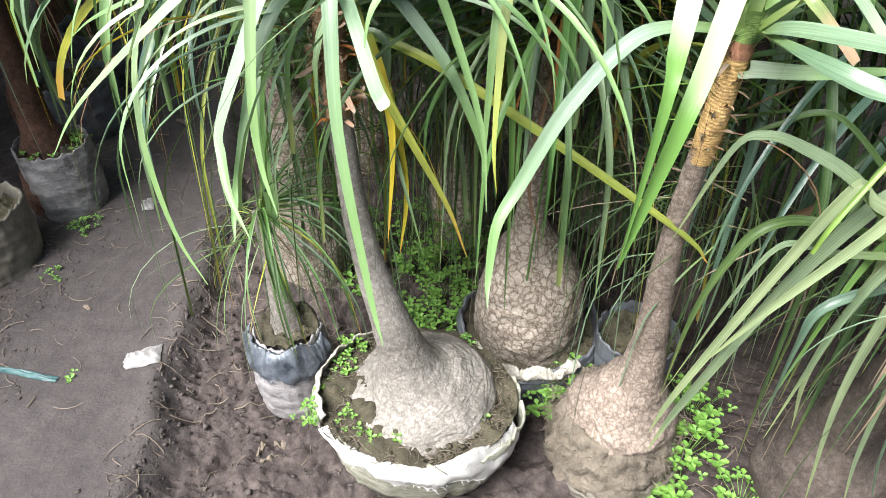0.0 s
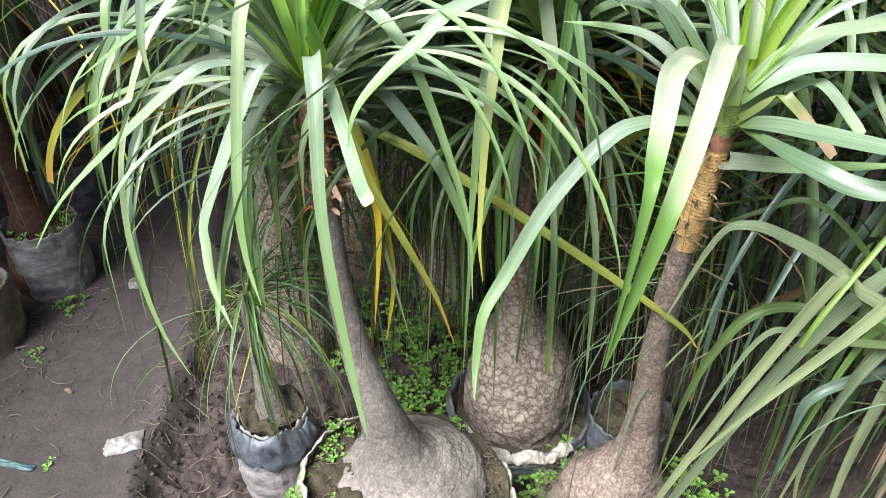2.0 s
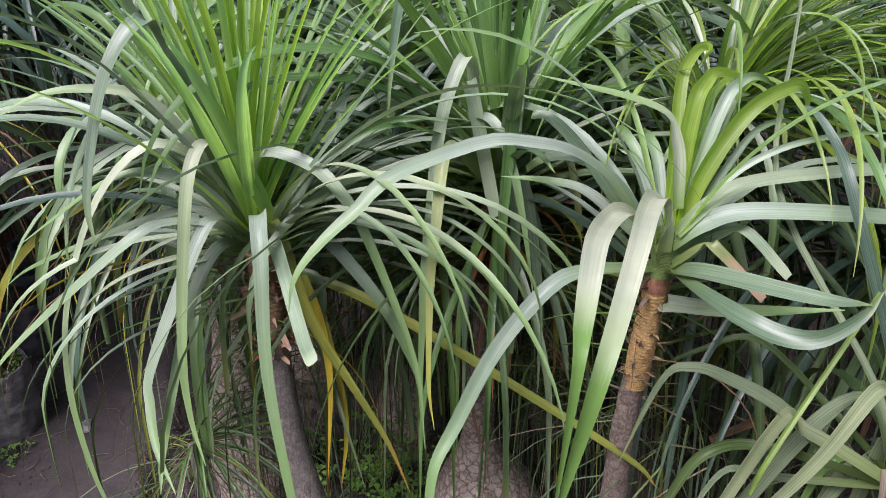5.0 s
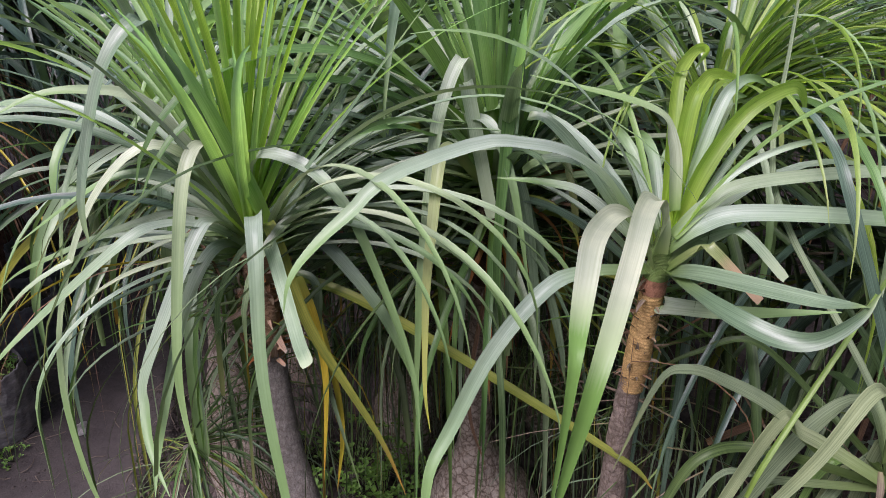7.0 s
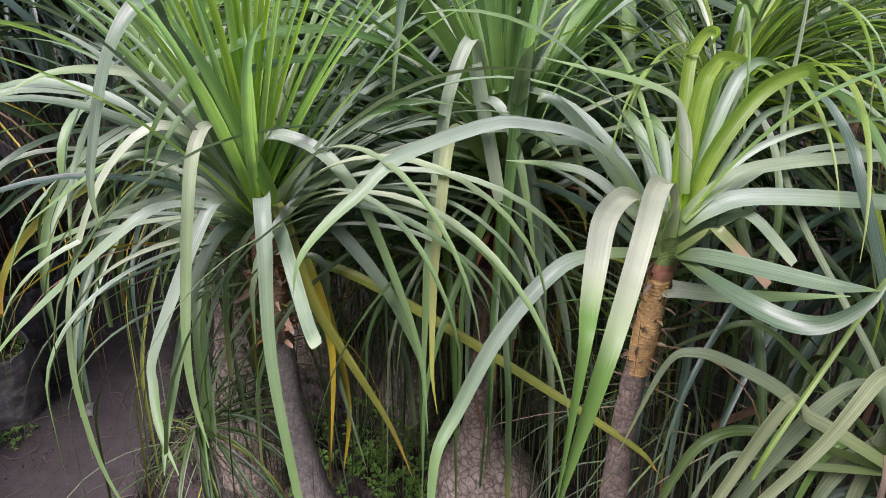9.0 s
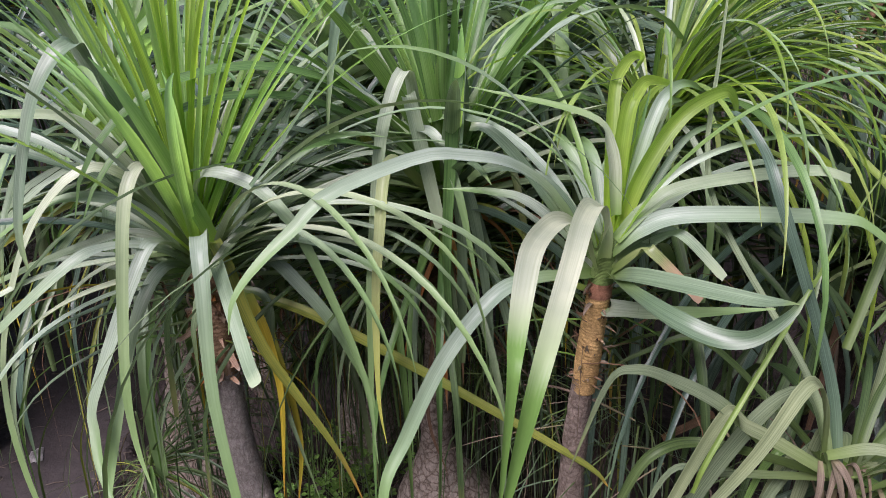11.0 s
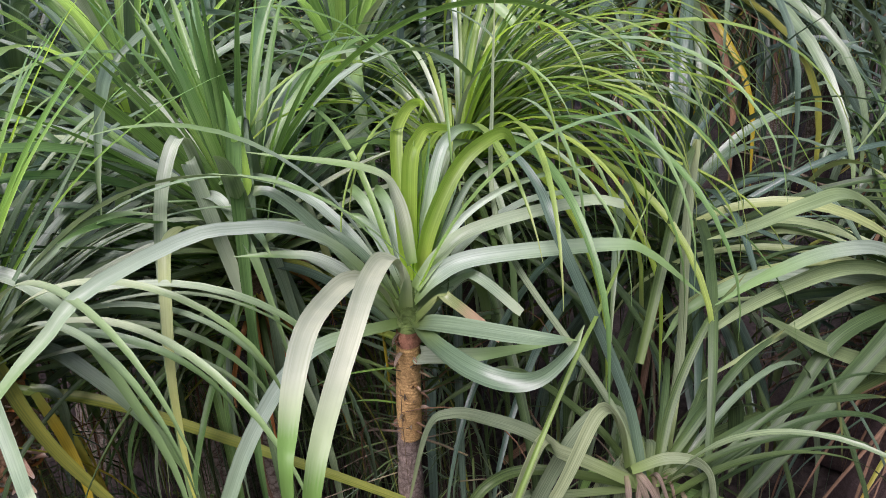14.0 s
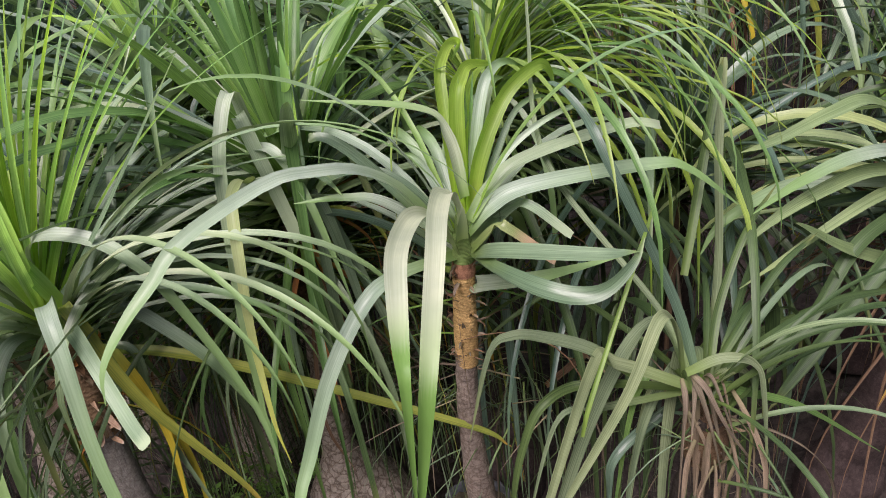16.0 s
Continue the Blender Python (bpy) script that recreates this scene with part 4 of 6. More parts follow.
guided_leaf(palm_c, LEAF_GREEN, 0.02, 1, (0.255, 1.170, 0.917), (0.261, 1.152, 0.941), (0.273, 1.135, 0.849), (0.269, 1.100, 0.660))
guided_leaf(palm_c, LEAF_GREEN, 0.019, 0, (0.259, 1.190, 0.909), (0.280, 1.167, 0.927), (0.298, 1.145, 0.864), (0.316, 1.122, 0.720), (0.317, 1.100, 0.586))
guided_leaf(palm_c, LEAF_GREEN, 0.02, 0, (0.259, 1.190, 0.909), (0.289, 1.167, 0.900), (0.348, 1.123, 0.701), (0.365, 1.100, 0.610))
guided_leaf(palm_c, LEAF_DRY, 0.008, 0, (0.252, 1.190, 0.824), (0.210, 1.163, 0.534), (0.241, 1.150, 0.382))
guided_leaf(palm_e, LEAF_OLIVE, 0.0272, 0, (1.285, 1.000, 0.747), (1.177, 0.980, 0.828), (1.074, 0.960, 0.864), (0.973, 0.940, 0.862), (0.887, 0.920, 0.848), (0.814, 0.900, 0.824))
guided_leaf(palm_e, LEAF_OLIVE, 0.0289, 0, (1.287, 1.000, 0.735), (1.195, 0.984, 0.797), (1.096, 0.968, 0.809), (0.844, 0.920, 0.747))
guided_leaf(palm_e, LEAF_PALE_SHEEN, 0.0272, 0, (1.281, 1.000, 0.769), (1.157, 0.975, 0.869), (1.043, 0.950, 0.900), (0.933, 0.925, 0.896), (0.839, 0.900, 0.879))
guided_leaf(palm_e, LEAF_DEEP_SHADE, 0.034, 0, (1.321, 1.000, 0.738), (1.230, 0.972, 0.784), (1.157, 0.944, 0.745), (0.944, 0.888, 0.592), (0.868, 0.860, 0.555))
guided_leaf(palm_e, LEAF_DEEP_SHADE, 0.0238, 0, (1.285, 1.000, 0.747), (1.171, 0.976, 0.766), (1.070, 0.952, 0.743), (0.988, 0.928, 0.656), (0.905, 0.904, 0.604), (0.880, 0.880, 0.588))
guided_leaf(palm_e, LEAF_OLIVE, 0.0272, 0, (1.293, 1.000, 0.766), (1.166, 0.990, 0.899), (1.080, 0.980, 0.966), (1.006, 0.970, 0.967), (0.909, 0.960, 0.948), (0.850, 0.950, 0.948))
guided_leaf(palm_e, LEAF_OLIVE, 0.0289, 0, (1.288, 1.000, 0.724), (1.205, 0.975, 0.672), (1.069, 0.950, 0.734), (0.956, 0.925, 0.813), (0.909, 0.900, 0.848))
guided_leaf(palm_e, LEAF_PALE_SHEEN, 0.0272, 0, (1.285, 1.000, 0.747), (1.183, 0.996, 0.805), (1.051, 0.992, 0.843), (0.949, 0.988, 0.855), (0.853, 0.984, 0.824), (0.814, 0.980, 0.778))
guided_leaf(palm_e, LEAF_TURNING, 0.017, 0, (1.346, 1.000, 0.664), (1.275, 0.967, 0.611), (1.116, 0.900, 0.425))
guided_leaf(palm_e, LEAF_DEEP_SHADE, 0.0238, 0, (1.272, 1.000, 0.684), (1.174, 0.985, 0.629), (0.927, 0.955, 0.624), (0.829, 0.940, 0.612))
guided_leaf(palm_d, LEAF_MATT, 0.015, 1, (0.788, 0.900, 0.637), (0.825, 0.950, 0.792), (0.848, 1.000, 0.946), (0.882, 1.050, 1.052))
guided_leaf(palm_d, LEAF_DEEP_SHADE, 0.015, 0, (0.738, 0.900, 0.810), (0.835, 1.000, 1.009), (0.882, 1.050, 1.052))
guided_leaf(palm_d, LEAF_DEEP_SHADE, 0.013, 0, (0.718, 0.800, 0.714), (0.761, 0.850, 0.781), (0.831, 0.900, 0.855), (0.914, 0.950, 0.890))
guided_leaf(palm_d, LEAF_DEEP_SHADE, 0.013, 0, (0.718, 0.800, 0.714), (0.855, 0.867, 0.796), (0.947, 0.900, 0.824))
guided_leaf(palm_d, LEAF_DEEP_SHADE, 0.013, 0, (0.718, 0.800, 0.714), (0.902, 0.830, 0.751), (1.023, 0.845, 0.736), (1.097, 0.860, 0.710))
guided_leaf(palm_d, LEAF_DEEP_SHADE, 0.013, 0, (0.725, 0.800, 0.711), (0.770, 0.793, 0.729), (0.791, 0.787, 0.699), (0.792, 0.780, 0.637))
guided_leaf(palm_d, LEAF_MATT, 0.015, 0, (0.717, 0.800, 0.705), (0.754, 0.793, 0.721), (0.774, 0.787, 0.696), (0.780, 0.780, 0.622))
guided_leaf(palm_d, LEAF_GREYED, 0.009, 0, (0.721, 0.800, 0.713), (0.734, 0.793, 0.705), (0.751, 0.780, 0.613))
guided_leaf(palm_d, LEAF_GREYED, 0.008, 0, (0.714, 0.800, 0.716), (0.730, 0.780, 0.611))
guided_leaf(palm_d, LEAF_GREYED, 0.009, 0, (0.706, 0.800, 0.714), (0.691, 0.787, 0.712), (0.672, 0.760, 0.646))
guided_leaf(palm_d, LEAF_GREYED, 0.008, 0, (0.710, 0.800, 0.717), (0.718, 0.787, 0.716), (0.744, 0.760, 0.616))
guided_leaf(palm_d, LEAF_MATT, 0.0168, 0, (0.678, 0.800, 0.735), (0.655, 0.780, 0.817), (0.623, 0.760, 0.860), (0.566, 0.730, 0.790), (0.485, 0.720, 0.668), (0.43, 0.715, 0.57))
guided_leaf(palm_d, LEAF_MATT, 0.0144, 0, (0.686, 0.800, 0.732), (0.724, 0.780, 0.757), (0.762, 0.770, 0.743), (0.773, 0.760, 0.697), (0.788, 0.750, 0.538))
guided_leaf(palm_d, LEAF_MID, 0.0136, 0, (0.701, 0.810, 0.715), (0.760, 0.800, 0.679), (0.863, 0.790, 0.622), (1.008, 0.780, 0.492))
guided_leaf(palm_d, LEAF_GREYED, 0.009, 0, (0.678, 0.800, 0.725), (0.676, 0.785, 0.700), (0.672, 0.780, 0.640), (0.670, 0.780, 0.491))
guided_leaf(palm_d, LEAF_GREYED, 0.009, 0, (0.690, 0.800, 0.731), (0.702, 0.780, 0.715), (0.739, 0.770, 0.632), (0.841, 0.770, 0.462))
guided_leaf(palm_d, LEAF_GREYED, 0.009, 0, (0.690, 0.800, 0.731), (0.695, 0.780, 0.707), (0.715, 0.770, 0.621), (0.745, 0.770, 0.481))
heart_leaf(palm_b, LEAF_LIME, 0.0172, 0, (0.459, 0.985, 0.926), (0.460, 1.007, 1.006), (0.467, 1.051, 1.097), (0.481, 1.074, 1.123), (0.499, 1.096, 1.132), (0.515, 1.118, 1.124), (0.509, 1.140, 1.097))
heart_leaf(palm_b, LEAF_LIME, 0.0206, 0, (0.462, 0.985, 0.925), (0.477, 1.020, 1.067), (0.493, 1.038, 1.100), (0.514, 1.055, 1.109), (0.569, 1.090, 1.090))
heart_leaf(palm_b, LEAF_LIME, 0.0155, 0, (0.464, 0.985, 0.925), (0.478, 1.011, 1.008), (0.497, 1.038, 1.065), (0.521, 1.064, 1.093), (0.544, 1.090, 1.094))
heart_leaf(palm_b, LEAF_PALE_SHEEN, 0.0155, 0, (0.467, 0.985, 0.924), (0.512, 1.027, 1.065), (0.537, 1.048, 1.097), (0.565, 1.069, 1.100), (0.596, 1.090, 1.083))
heart_leaf(palm_b, LEAF_LIME, 0.0206, 0, (0.470, 0.985, 0.923), (0.494, 0.994, 1.003), (0.541, 1.013, 1.072), (0.594, 1.031, 1.097), (0.614, 1.041, 1.084), (0.625, 1.050, 1.052))
heart_leaf(palm_b, LEAF_PALE_SHEEN, 0.0163, 0, (0.470, 0.985, 0.923), (0.520, 1.042, 1.051), (0.543, 1.071, 1.076), (0.569, 1.100, 1.071))
heart_leaf(palm_b, LEAF_PALE_SHEEN, 0.0095, 0, (0.476, 0.985, 0.922), (0.522, 1.009, 0.999), (0.560, 1.032, 1.042), (0.603, 1.056, 1.048), (0.640, 1.080, 1.026))
heart_leaf(palm_b, LEAF_PALE_SHEEN, 0.0095, 0, (0.477, 0.985, 0.930), (0.526, 0.994, 0.996), (0.586, 1.002, 1.031), (0.660, 1.011, 1.045), (0.728, 1.020, 1.044))
heart_leaf(palm_b, LEAF_LIME, 0.012, 0, (0.466, 0.985, 0.924), (0.482, 1.035, 1.038), (0.497, 1.060, 1.074))
heart_leaf(palm_b, LEAF_LIME, 0.012, 0, (0.469, 0.985, 0.923), (0.509, 1.060, 1.047))
heart_leaf(palm_b, LEAF_PALE_SHEEN, 0.0172, 0, (0.479, 0.985, 0.904), (0.531, 1.048, 0.938), (0.548, 1.080, 0.938))
heart_leaf(palm_b, LEAF_PALE_SHEEN, 0.0172, 1, (0.455, 0.985, 0.923), (0.448, 1.026, 0.942), (0.429, 1.067, 0.996), (0.409, 1.109, 1.020), (0.400, 1.150, 1.004))
heart_leaf(palm_b, LEAF_PALE_SHEEN, 0.0172, 1, (0.457, 0.985, 0.922), (0.457, 1.029, 0.947), (0.453, 1.073, 0.997), (0.443, 1.116, 1.012), (0.435, 1.160, 0.993))
heart_leaf(palm_b, LEAF_PALE_SHEEN, 0.0112, 0, (0.458, 0.985, 0.909), (0.421, 1.015, 1.003), (0.396, 1.030, 1.019))
heart_leaf(palm_b, LEAF_HEART, 0.012, 0, (0.463, 0.985, 0.925), (0.477, 1.030, 1.079))
heart_leaf(palm_b, LEAF_LIME, 0.012, 0, (0.463, 0.985, 0.925), (0.488, 1.034, 1.102))
heart_leaf(palm_b, LEAF_PALE_SHEEN, 0.012, 0, (0.464, 0.985, 0.925), (0.497, 1.038, 1.088))
heart_leaf(palm_b, LEAF_HEART, 0.012, 0, (0.464, 0.985, 0.925), (0.510, 1.042, 1.103))
heart_leaf(palm_b, LEAF_LIME, 0.012, 0, (0.464, 0.985, 0.925), (0.518, 1.046, 1.082))
heart_leaf(palm_b, LEAF_MID, 0.012, 0, (0.464, 0.985, 0.925), (0.530, 1.050, 1.087))
heart_leaf(palm_b, LEAF_LIME, 0.012, 0, (0.465, 0.985, 0.925), (0.538, 1.054, 1.060))
heart_leaf(palm_b, LEAF_HEART, 0.012, 0, (0.465, 0.985, 0.924), (0.550, 1.058, 1.041))
heart_leaf(palm_b, LEAF_GREEN, 0.012, 0, (0.465, 0.985, 0.924), (0.561, 1.062, 1.010))
heart_leaf(palm_b, LEAF_MID, 0.012, 0, (0.466, 0.985, 0.924), (0.469, 1.066, 1.028))
heart_leaf(palm_b, LEAF_HEART, 0.012, 0, (0.466, 0.985, 0.924), (0.522, 1.070, 1.042))
heart_leaf(palm_b, LEAF_LIME, 0.012, 0, (0.466, 0.985, 0.924), (0.503, 1.074, 1.052))
guided_leaf(palm_c, LEAF_GREEN, 0.022, 0, (0.277, 1.180, 0.986), (0.278, 1.163, 1.106), (0.272, 1.157, 1.105), (0.259, 1.146, 0.960), (0.265, 1.140, 0.934))
guided_leaf(palm_d, LEAF_DRY, 0.0144, 1, (0.681, 1.100, 0.554), (0.619, 1.150, 0.462))
guided_leaf(palm_b, LEAF_GREEN, 0.025, 0, (0.460, 0.960, 0.887), (0.467, 0.880, 0.903), (0.492, 0.800, 0.915), (0.526, 0.770, 0.912), (0.558, 0.760, 0.918), (0.589, 0.760, 0.943), (0.608, 0.770, 0.965))
guided_leaf(palm_b, LEAF_GREEN, 0.025, 0, (0.458, 0.960, 0.883), (0.489, 0.896, 0.913), (0.570, 0.800, 0.937), (0.596, 0.760, 0.955))
guided_leaf(palm_b, LEAF_PALE_SHEEN, 0.025, 0, (0.464, 0.975, 0.830), (0.471, 0.950, 0.841), (0.524, 0.888, 0.871), (0.610, 0.830, 0.909))
guided_leaf(palm_b, LEAF_DRYTIP, 0.015, 1, (0.464, 0.960, 0.891), (0.491, 0.930, 0.933), (0.500, 0.915, 0.935), (0.555, 0.900, 0.880))
guided_leaf(palm_b, LEAF_PALE_SHEEN, 0.016, 1, (0.471, 0.990, 0.880), (0.489, 0.975, 0.907), (0.528, 0.960, 0.938), (0.545, 0.945, 0.941), (0.591, 0.930, 0.894))
guided_leaf(palm_d, LEAF_FINE, 0.006, 0, (0.514, 0.740, 0.737), (0.529, 0.744, 0.787), (0.612, 0.810, 0.890), (0.668, 0.876, 0.908), (0.764, 0.980, 0.964), (0.810, 1.000, 1.032))

YOUNG = ((LEAF_LIME, LEAF_LIME, LEAF_HEART), (LEAF_HEART, LEAF_LIME), (LEAF_HEART, LEAF_HEART, LEAF_PALE_SHEEN, LEAF_HEART))
SHEEN_MIX = (LEAF_PALE_SHEEN, LEAF_PALE_SHEEN, LEAF_PALE_SHEEN, LEAF_GREEN)
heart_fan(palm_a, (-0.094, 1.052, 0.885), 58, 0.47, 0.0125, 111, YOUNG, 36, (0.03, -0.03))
side_leaves(palm_a, (-0.094, 1.055, 0.88), 12, 0.54, 0.0165, 118, (LEAF_PALE_SHEEN, LEAF_PALE_SHEEN, LEAF_GREEN), 0.1, 3.3, (50, 72), (1.1, 2.0), 0.0)
side_leaves(palm_a, (-0.088, 1.05, 0.875), 16, 0.62, 0.0165, 119, (LEAF_PALE_SHEEN,), -0.9, 0.9, (28, 58), (2.1, 3.0), 0.0)
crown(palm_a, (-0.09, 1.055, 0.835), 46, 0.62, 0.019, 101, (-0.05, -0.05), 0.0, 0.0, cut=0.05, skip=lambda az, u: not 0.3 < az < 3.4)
side_leaves(palm_a, (-0.10, 1.04, 0.868), 6, 0.45, 0.0155, 120, (LEAF_PALE_SHEEN,), 2.8, 4.0, (0, 28), (2.3, 3.1), 0.0)
side_leaves(palm_a, (-0.085, 1.05, 0.862), 7, 0.55, 0.014, 113, SHEEN_MIX, 5.7, 7.0, (10, 45), (1.9, 2.9), 0.0)
crown(palm_b, (0.45, 0.98, 0.83), 44, 0.50, 0.020, 102, (0.05, 0.0), 0.2, 0.06, cut=0.3, young=0.8, skip=lambda az, u: (u > 0.15 and not 0.35 < az < 2.8) or u < 0.1)
heart_fan(palm_c, (0.25, 1.2, 0.90), 46, 0.40, 0.026, 114, ((LEAF_HEART, LEAF_HEART, LEAF_MID), (LEAF_MID, LEAF_HEART, LEAF_MID), (LEAF_MID, LEAF_GREEN, LEAF_BLUE)), 50, (-0.12, 0.05))
crown(palm_c, (0.25, 1.2, 0.88), 90, 0.60, 0.028, 103, (0.0, -0.03), 0.0, 0.0, (LEAF_HEART, LEAF_MID, LEAF_PALE_SHEEN, LEAF_GREEN, LEAF_YELLOW, LEAF_DRY, LEAF_TURNING), cut=0.3, skip=lambda az, u: az > 3.8)
crown(palm_d, (0.73, 0.80, 0.63), 16, 0.55, 0.022, 104, (0.05, 0.0), 0.12, 0.2, (LEAF_DEEP_SHADE, LEAF_DEEP_SHADE, LEAF_DEEP_SHADE, LEAF_BLUE, LEAF_GREYED, LEAF_GREYED, LEAF_TURNING), cut=0.15, skip=lambda az, u: u < 0.14 or 2.2 < az < 5.4 or (u < 0.6 and not 0.6 < az < 2.6), stiff=0.65)
dead_strands(palm_d, (0.73, 0.80, 0.64), 26, 0.22, 314, 0.03, "dry_skirt", 1.1, (-85, -35), mats=(LEAF_GREYED, LEAF_DEEP_SHADE, LEAF_GREYED), label="grey-beige withered leaf skirt")
LIME = (LEAF_OLIVE, LEAF_GREEN, LEAF_OLIVE, LEAF_DEEP_SHADE, LEAF_YELLOW, LEAF_DRY, LEAF_TURNING)
crown(palm_e, (1.31, 1.0, 0.71), 90, 0.56, 0.026, 105, (-0.1, -0.05), 0.08, 0.12, LIME, cut=0.2, skip=lambda az, u: u < 0.25 or (u > 0.4 and 3.0 < az < 5.6))
crown(palm_g, (-0.39, 1.5, 0.82), 90, 0.64, 0.028, 106, (0.0, 0.0), 0.3, 0.12, (LEAF_HEART, LEAF_GREEN, LEAF_PALE_SHEEN, LEAF_BLUE, LEAF_GREEN, LEAF_BLUE, LEAF_TURNING), cut=0.3)
STRAND = (LEAF_DEEP_SHADE, LEAF_GREYED, LEAF_GREEN)
FINE = (LEAF_DEEP_SHADE, LEAF_DEEP_SHADE, LEAF_GREEN, LEAF_MID, LEAF_DRY, LEAF_GREYED, LEAF_TURNING)
crown(palm_s, (-0.297, 1.135, 0.41), 130, 0.34, 0.0055, 107, (0.22, -0.05), 0.10, 0.2, FINE, cut=0.1, axis=0.03, stiff=0.6, skip=lambda az, u: 1.9 < az < 4.9 and u < 0.8)

dead_strands(palm_a, (-0.09, 1.065, 0.80), 22, 0.42, 301, broad=0.7, a0=0.0, a1=3.1)
dead_strands(palm_c, (0.245, 1.24, 0.82), 80, 0.65, 302, broad=0.5, a0=0.0, a1=3.1)
side_leaves(palm_c, (0.27, 1.215, 0.88), 7, 0.20, 0.016, 116, (LEAF_RUST, LEAF_RUST, LEAF_DRY, LEAF_TURNING), -0.9, 1.0, (-20, 30), (1.0, 2.2), 0.4)
side_leaves(palm_c, (0.245, 1.19, 0.83), 6, 0.26, 0.013, 117, (LEAF_RUST, LEAF_DRY), 3.6, 6.0, (-75, -40), (0.4, 1.2), 0.3)
dead_strands(palm_b, (0.45, 1.0, 0.80), 8, 0.30, 303, broad=0.5, a0=0.2, a1=2.9)
dead_strands(palm_d, (0.735, 0.81, 0.60), 26, 0.30, 304, broad=0.6, mats=STRAND, label="thin dry and green hanging leaves")
hanging_leaves(palm_d, (0.72, 0.805, 0.66), 16, 0.48, 0.012, 366, (LEAF_DEEP_SHADE, LEAF_DEEP_SHADE, LEAF_GREEN), 4.6, 7.4, (15, 65))
dead_strands(palm_e, (1.31, 1.0, 0.66), 110, 0.62, 305, broad=0.7)
dead_strands(palm_g, (-0.39, 1.5, 0.80), 60, 0.6, 306, broad=0.4)
dead_strands(palm_s, (-0.297, 1.135, 0.40), 34, 0.40, 307, 0.02, broad=0.5, mats=(LEAF_DEEP_SHADE, LEAF_TURNING, LEAF_GREEN), label="fine green and yellowing hanging leaves")

HANG = (LEAF_GREEN, LEAF_PALE_SHEEN, LEAF_MID, LEAF_BLUE)
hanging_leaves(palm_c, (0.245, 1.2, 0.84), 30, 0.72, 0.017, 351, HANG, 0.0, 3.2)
hanging_leaves(palm_c, (0.245, 1.22, 0.82), 34, 0.86, 0.013, 355, (LEAF_GREEN, LEAF_MID, LEAF_DEEP_SHADE, LEAF_DEEP_SHADE), 2.2, 4.0)
hanging_leaves(palm_c, (0.245, 1.22, 0.82), 24, 0.86, 0.013, 356, (LEAF_GREEN, LEAF_MID, LEAF_DEEP_SHADE, LEAF_DEEP_SHADE), 0.2, 1.2)
hanging_leaves(palm_c, (0.245, 1.21, 0.86), 13, 0.56, 0.014, 357, (LEAF_GREEN, LEAF_MID, LEAF_DEEP_SHADE), 3.4, 6.0, (-35, 10))
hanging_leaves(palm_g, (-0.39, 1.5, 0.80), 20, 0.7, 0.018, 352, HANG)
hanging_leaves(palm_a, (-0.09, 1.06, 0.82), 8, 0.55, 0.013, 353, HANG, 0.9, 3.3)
# Extra leaves added round this palm to shade its trunk.
hanging_leaves(palm_e, (1.31, 1.0, 0.70), 26, 0.6, 0.015, 354, (LEAF_DEEP_SHADE, LEAF_GREEN, LEAF_DEEP_SHADE, LEAF_BLUE), 0.2, 2.9)

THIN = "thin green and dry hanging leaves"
CURTAIN = (LEAF_GREEN, LEAF_MID, LEAF_DEEP_SHADE, LEAF_GREEN, LEAF_TURNING)
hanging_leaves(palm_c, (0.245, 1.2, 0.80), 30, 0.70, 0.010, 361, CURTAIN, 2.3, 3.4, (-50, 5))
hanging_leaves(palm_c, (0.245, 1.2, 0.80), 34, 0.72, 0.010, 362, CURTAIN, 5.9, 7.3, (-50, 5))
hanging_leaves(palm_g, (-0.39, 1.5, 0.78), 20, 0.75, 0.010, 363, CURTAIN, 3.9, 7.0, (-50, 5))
# Deep green here carries the shade below the crown.
hanging_leaves(palm_b, (0.45, 0.99, 0.78), 22, 0.62, 0.010, 364, (LEAF_DEEP_SHADE, LEAF_MID, LEAF_DEEP_SHADE), 0.3, 2.6, (-30, 15))
hanging_leaves(palm_a, (-0.09, 1.06, 0.78), 15, 0.66, 0.009, 365, CURTAIN, 0.6, 3.5, (-40, 15))
dead_strands(palm_c, (0.33, 1.24, 0.56), 90, 0.54, 371, 0.06, "thin_leaves", 0.55, (-85, 0), mats=STRAND, label=THIN, a0=-0.7, a1=2.6)
dead_strands(palm_b, (0.50, 1.10, 0.56), 70, 0.56, 372, 0.09, "thin_leaves", 0.55, (-85, 0), mats=STRAND, label=THIN, a0=0.0, a1=3.6)
dead_strands(palm_a, (-0.16, 1.20, 0.56), 64, 0.56, 373, 0.07, "thin_leaves", 0.55, (-85, 0), mats=STRAND, label=THIN, a0=0.4, a1=3.4)
dead_strands(palm_c, (0.08, 1.40, 0.56), 90, 0.56, 374, 0.08, "thin_leaves", 0.55, (-85, 0), mats=STRAND, label=THIN, a0=0.0, a1=3.1)
dead_strands(palm_d, (0.80, 1.05, 0.50), 60, 0.5, 375, 0.14, "thin_leaves", 0.6, (-85, 10), mats=STRAND, label=THIN, a0=-0.5, a1=3.6)

# ---- the palms behind ----
palm_w = thing("ponytail_palm", "ponytail palm with a weeping mop of fine lime-green leaves", "potted palm", "ponytail palms")
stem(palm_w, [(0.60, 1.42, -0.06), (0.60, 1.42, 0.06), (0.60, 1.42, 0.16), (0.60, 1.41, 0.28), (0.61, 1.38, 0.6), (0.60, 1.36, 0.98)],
     [0.09, 0.10, 0.075, 0.04, 0.028, 0.020], BARK_SHADED, 47, 0.12, 0.0005, 60)
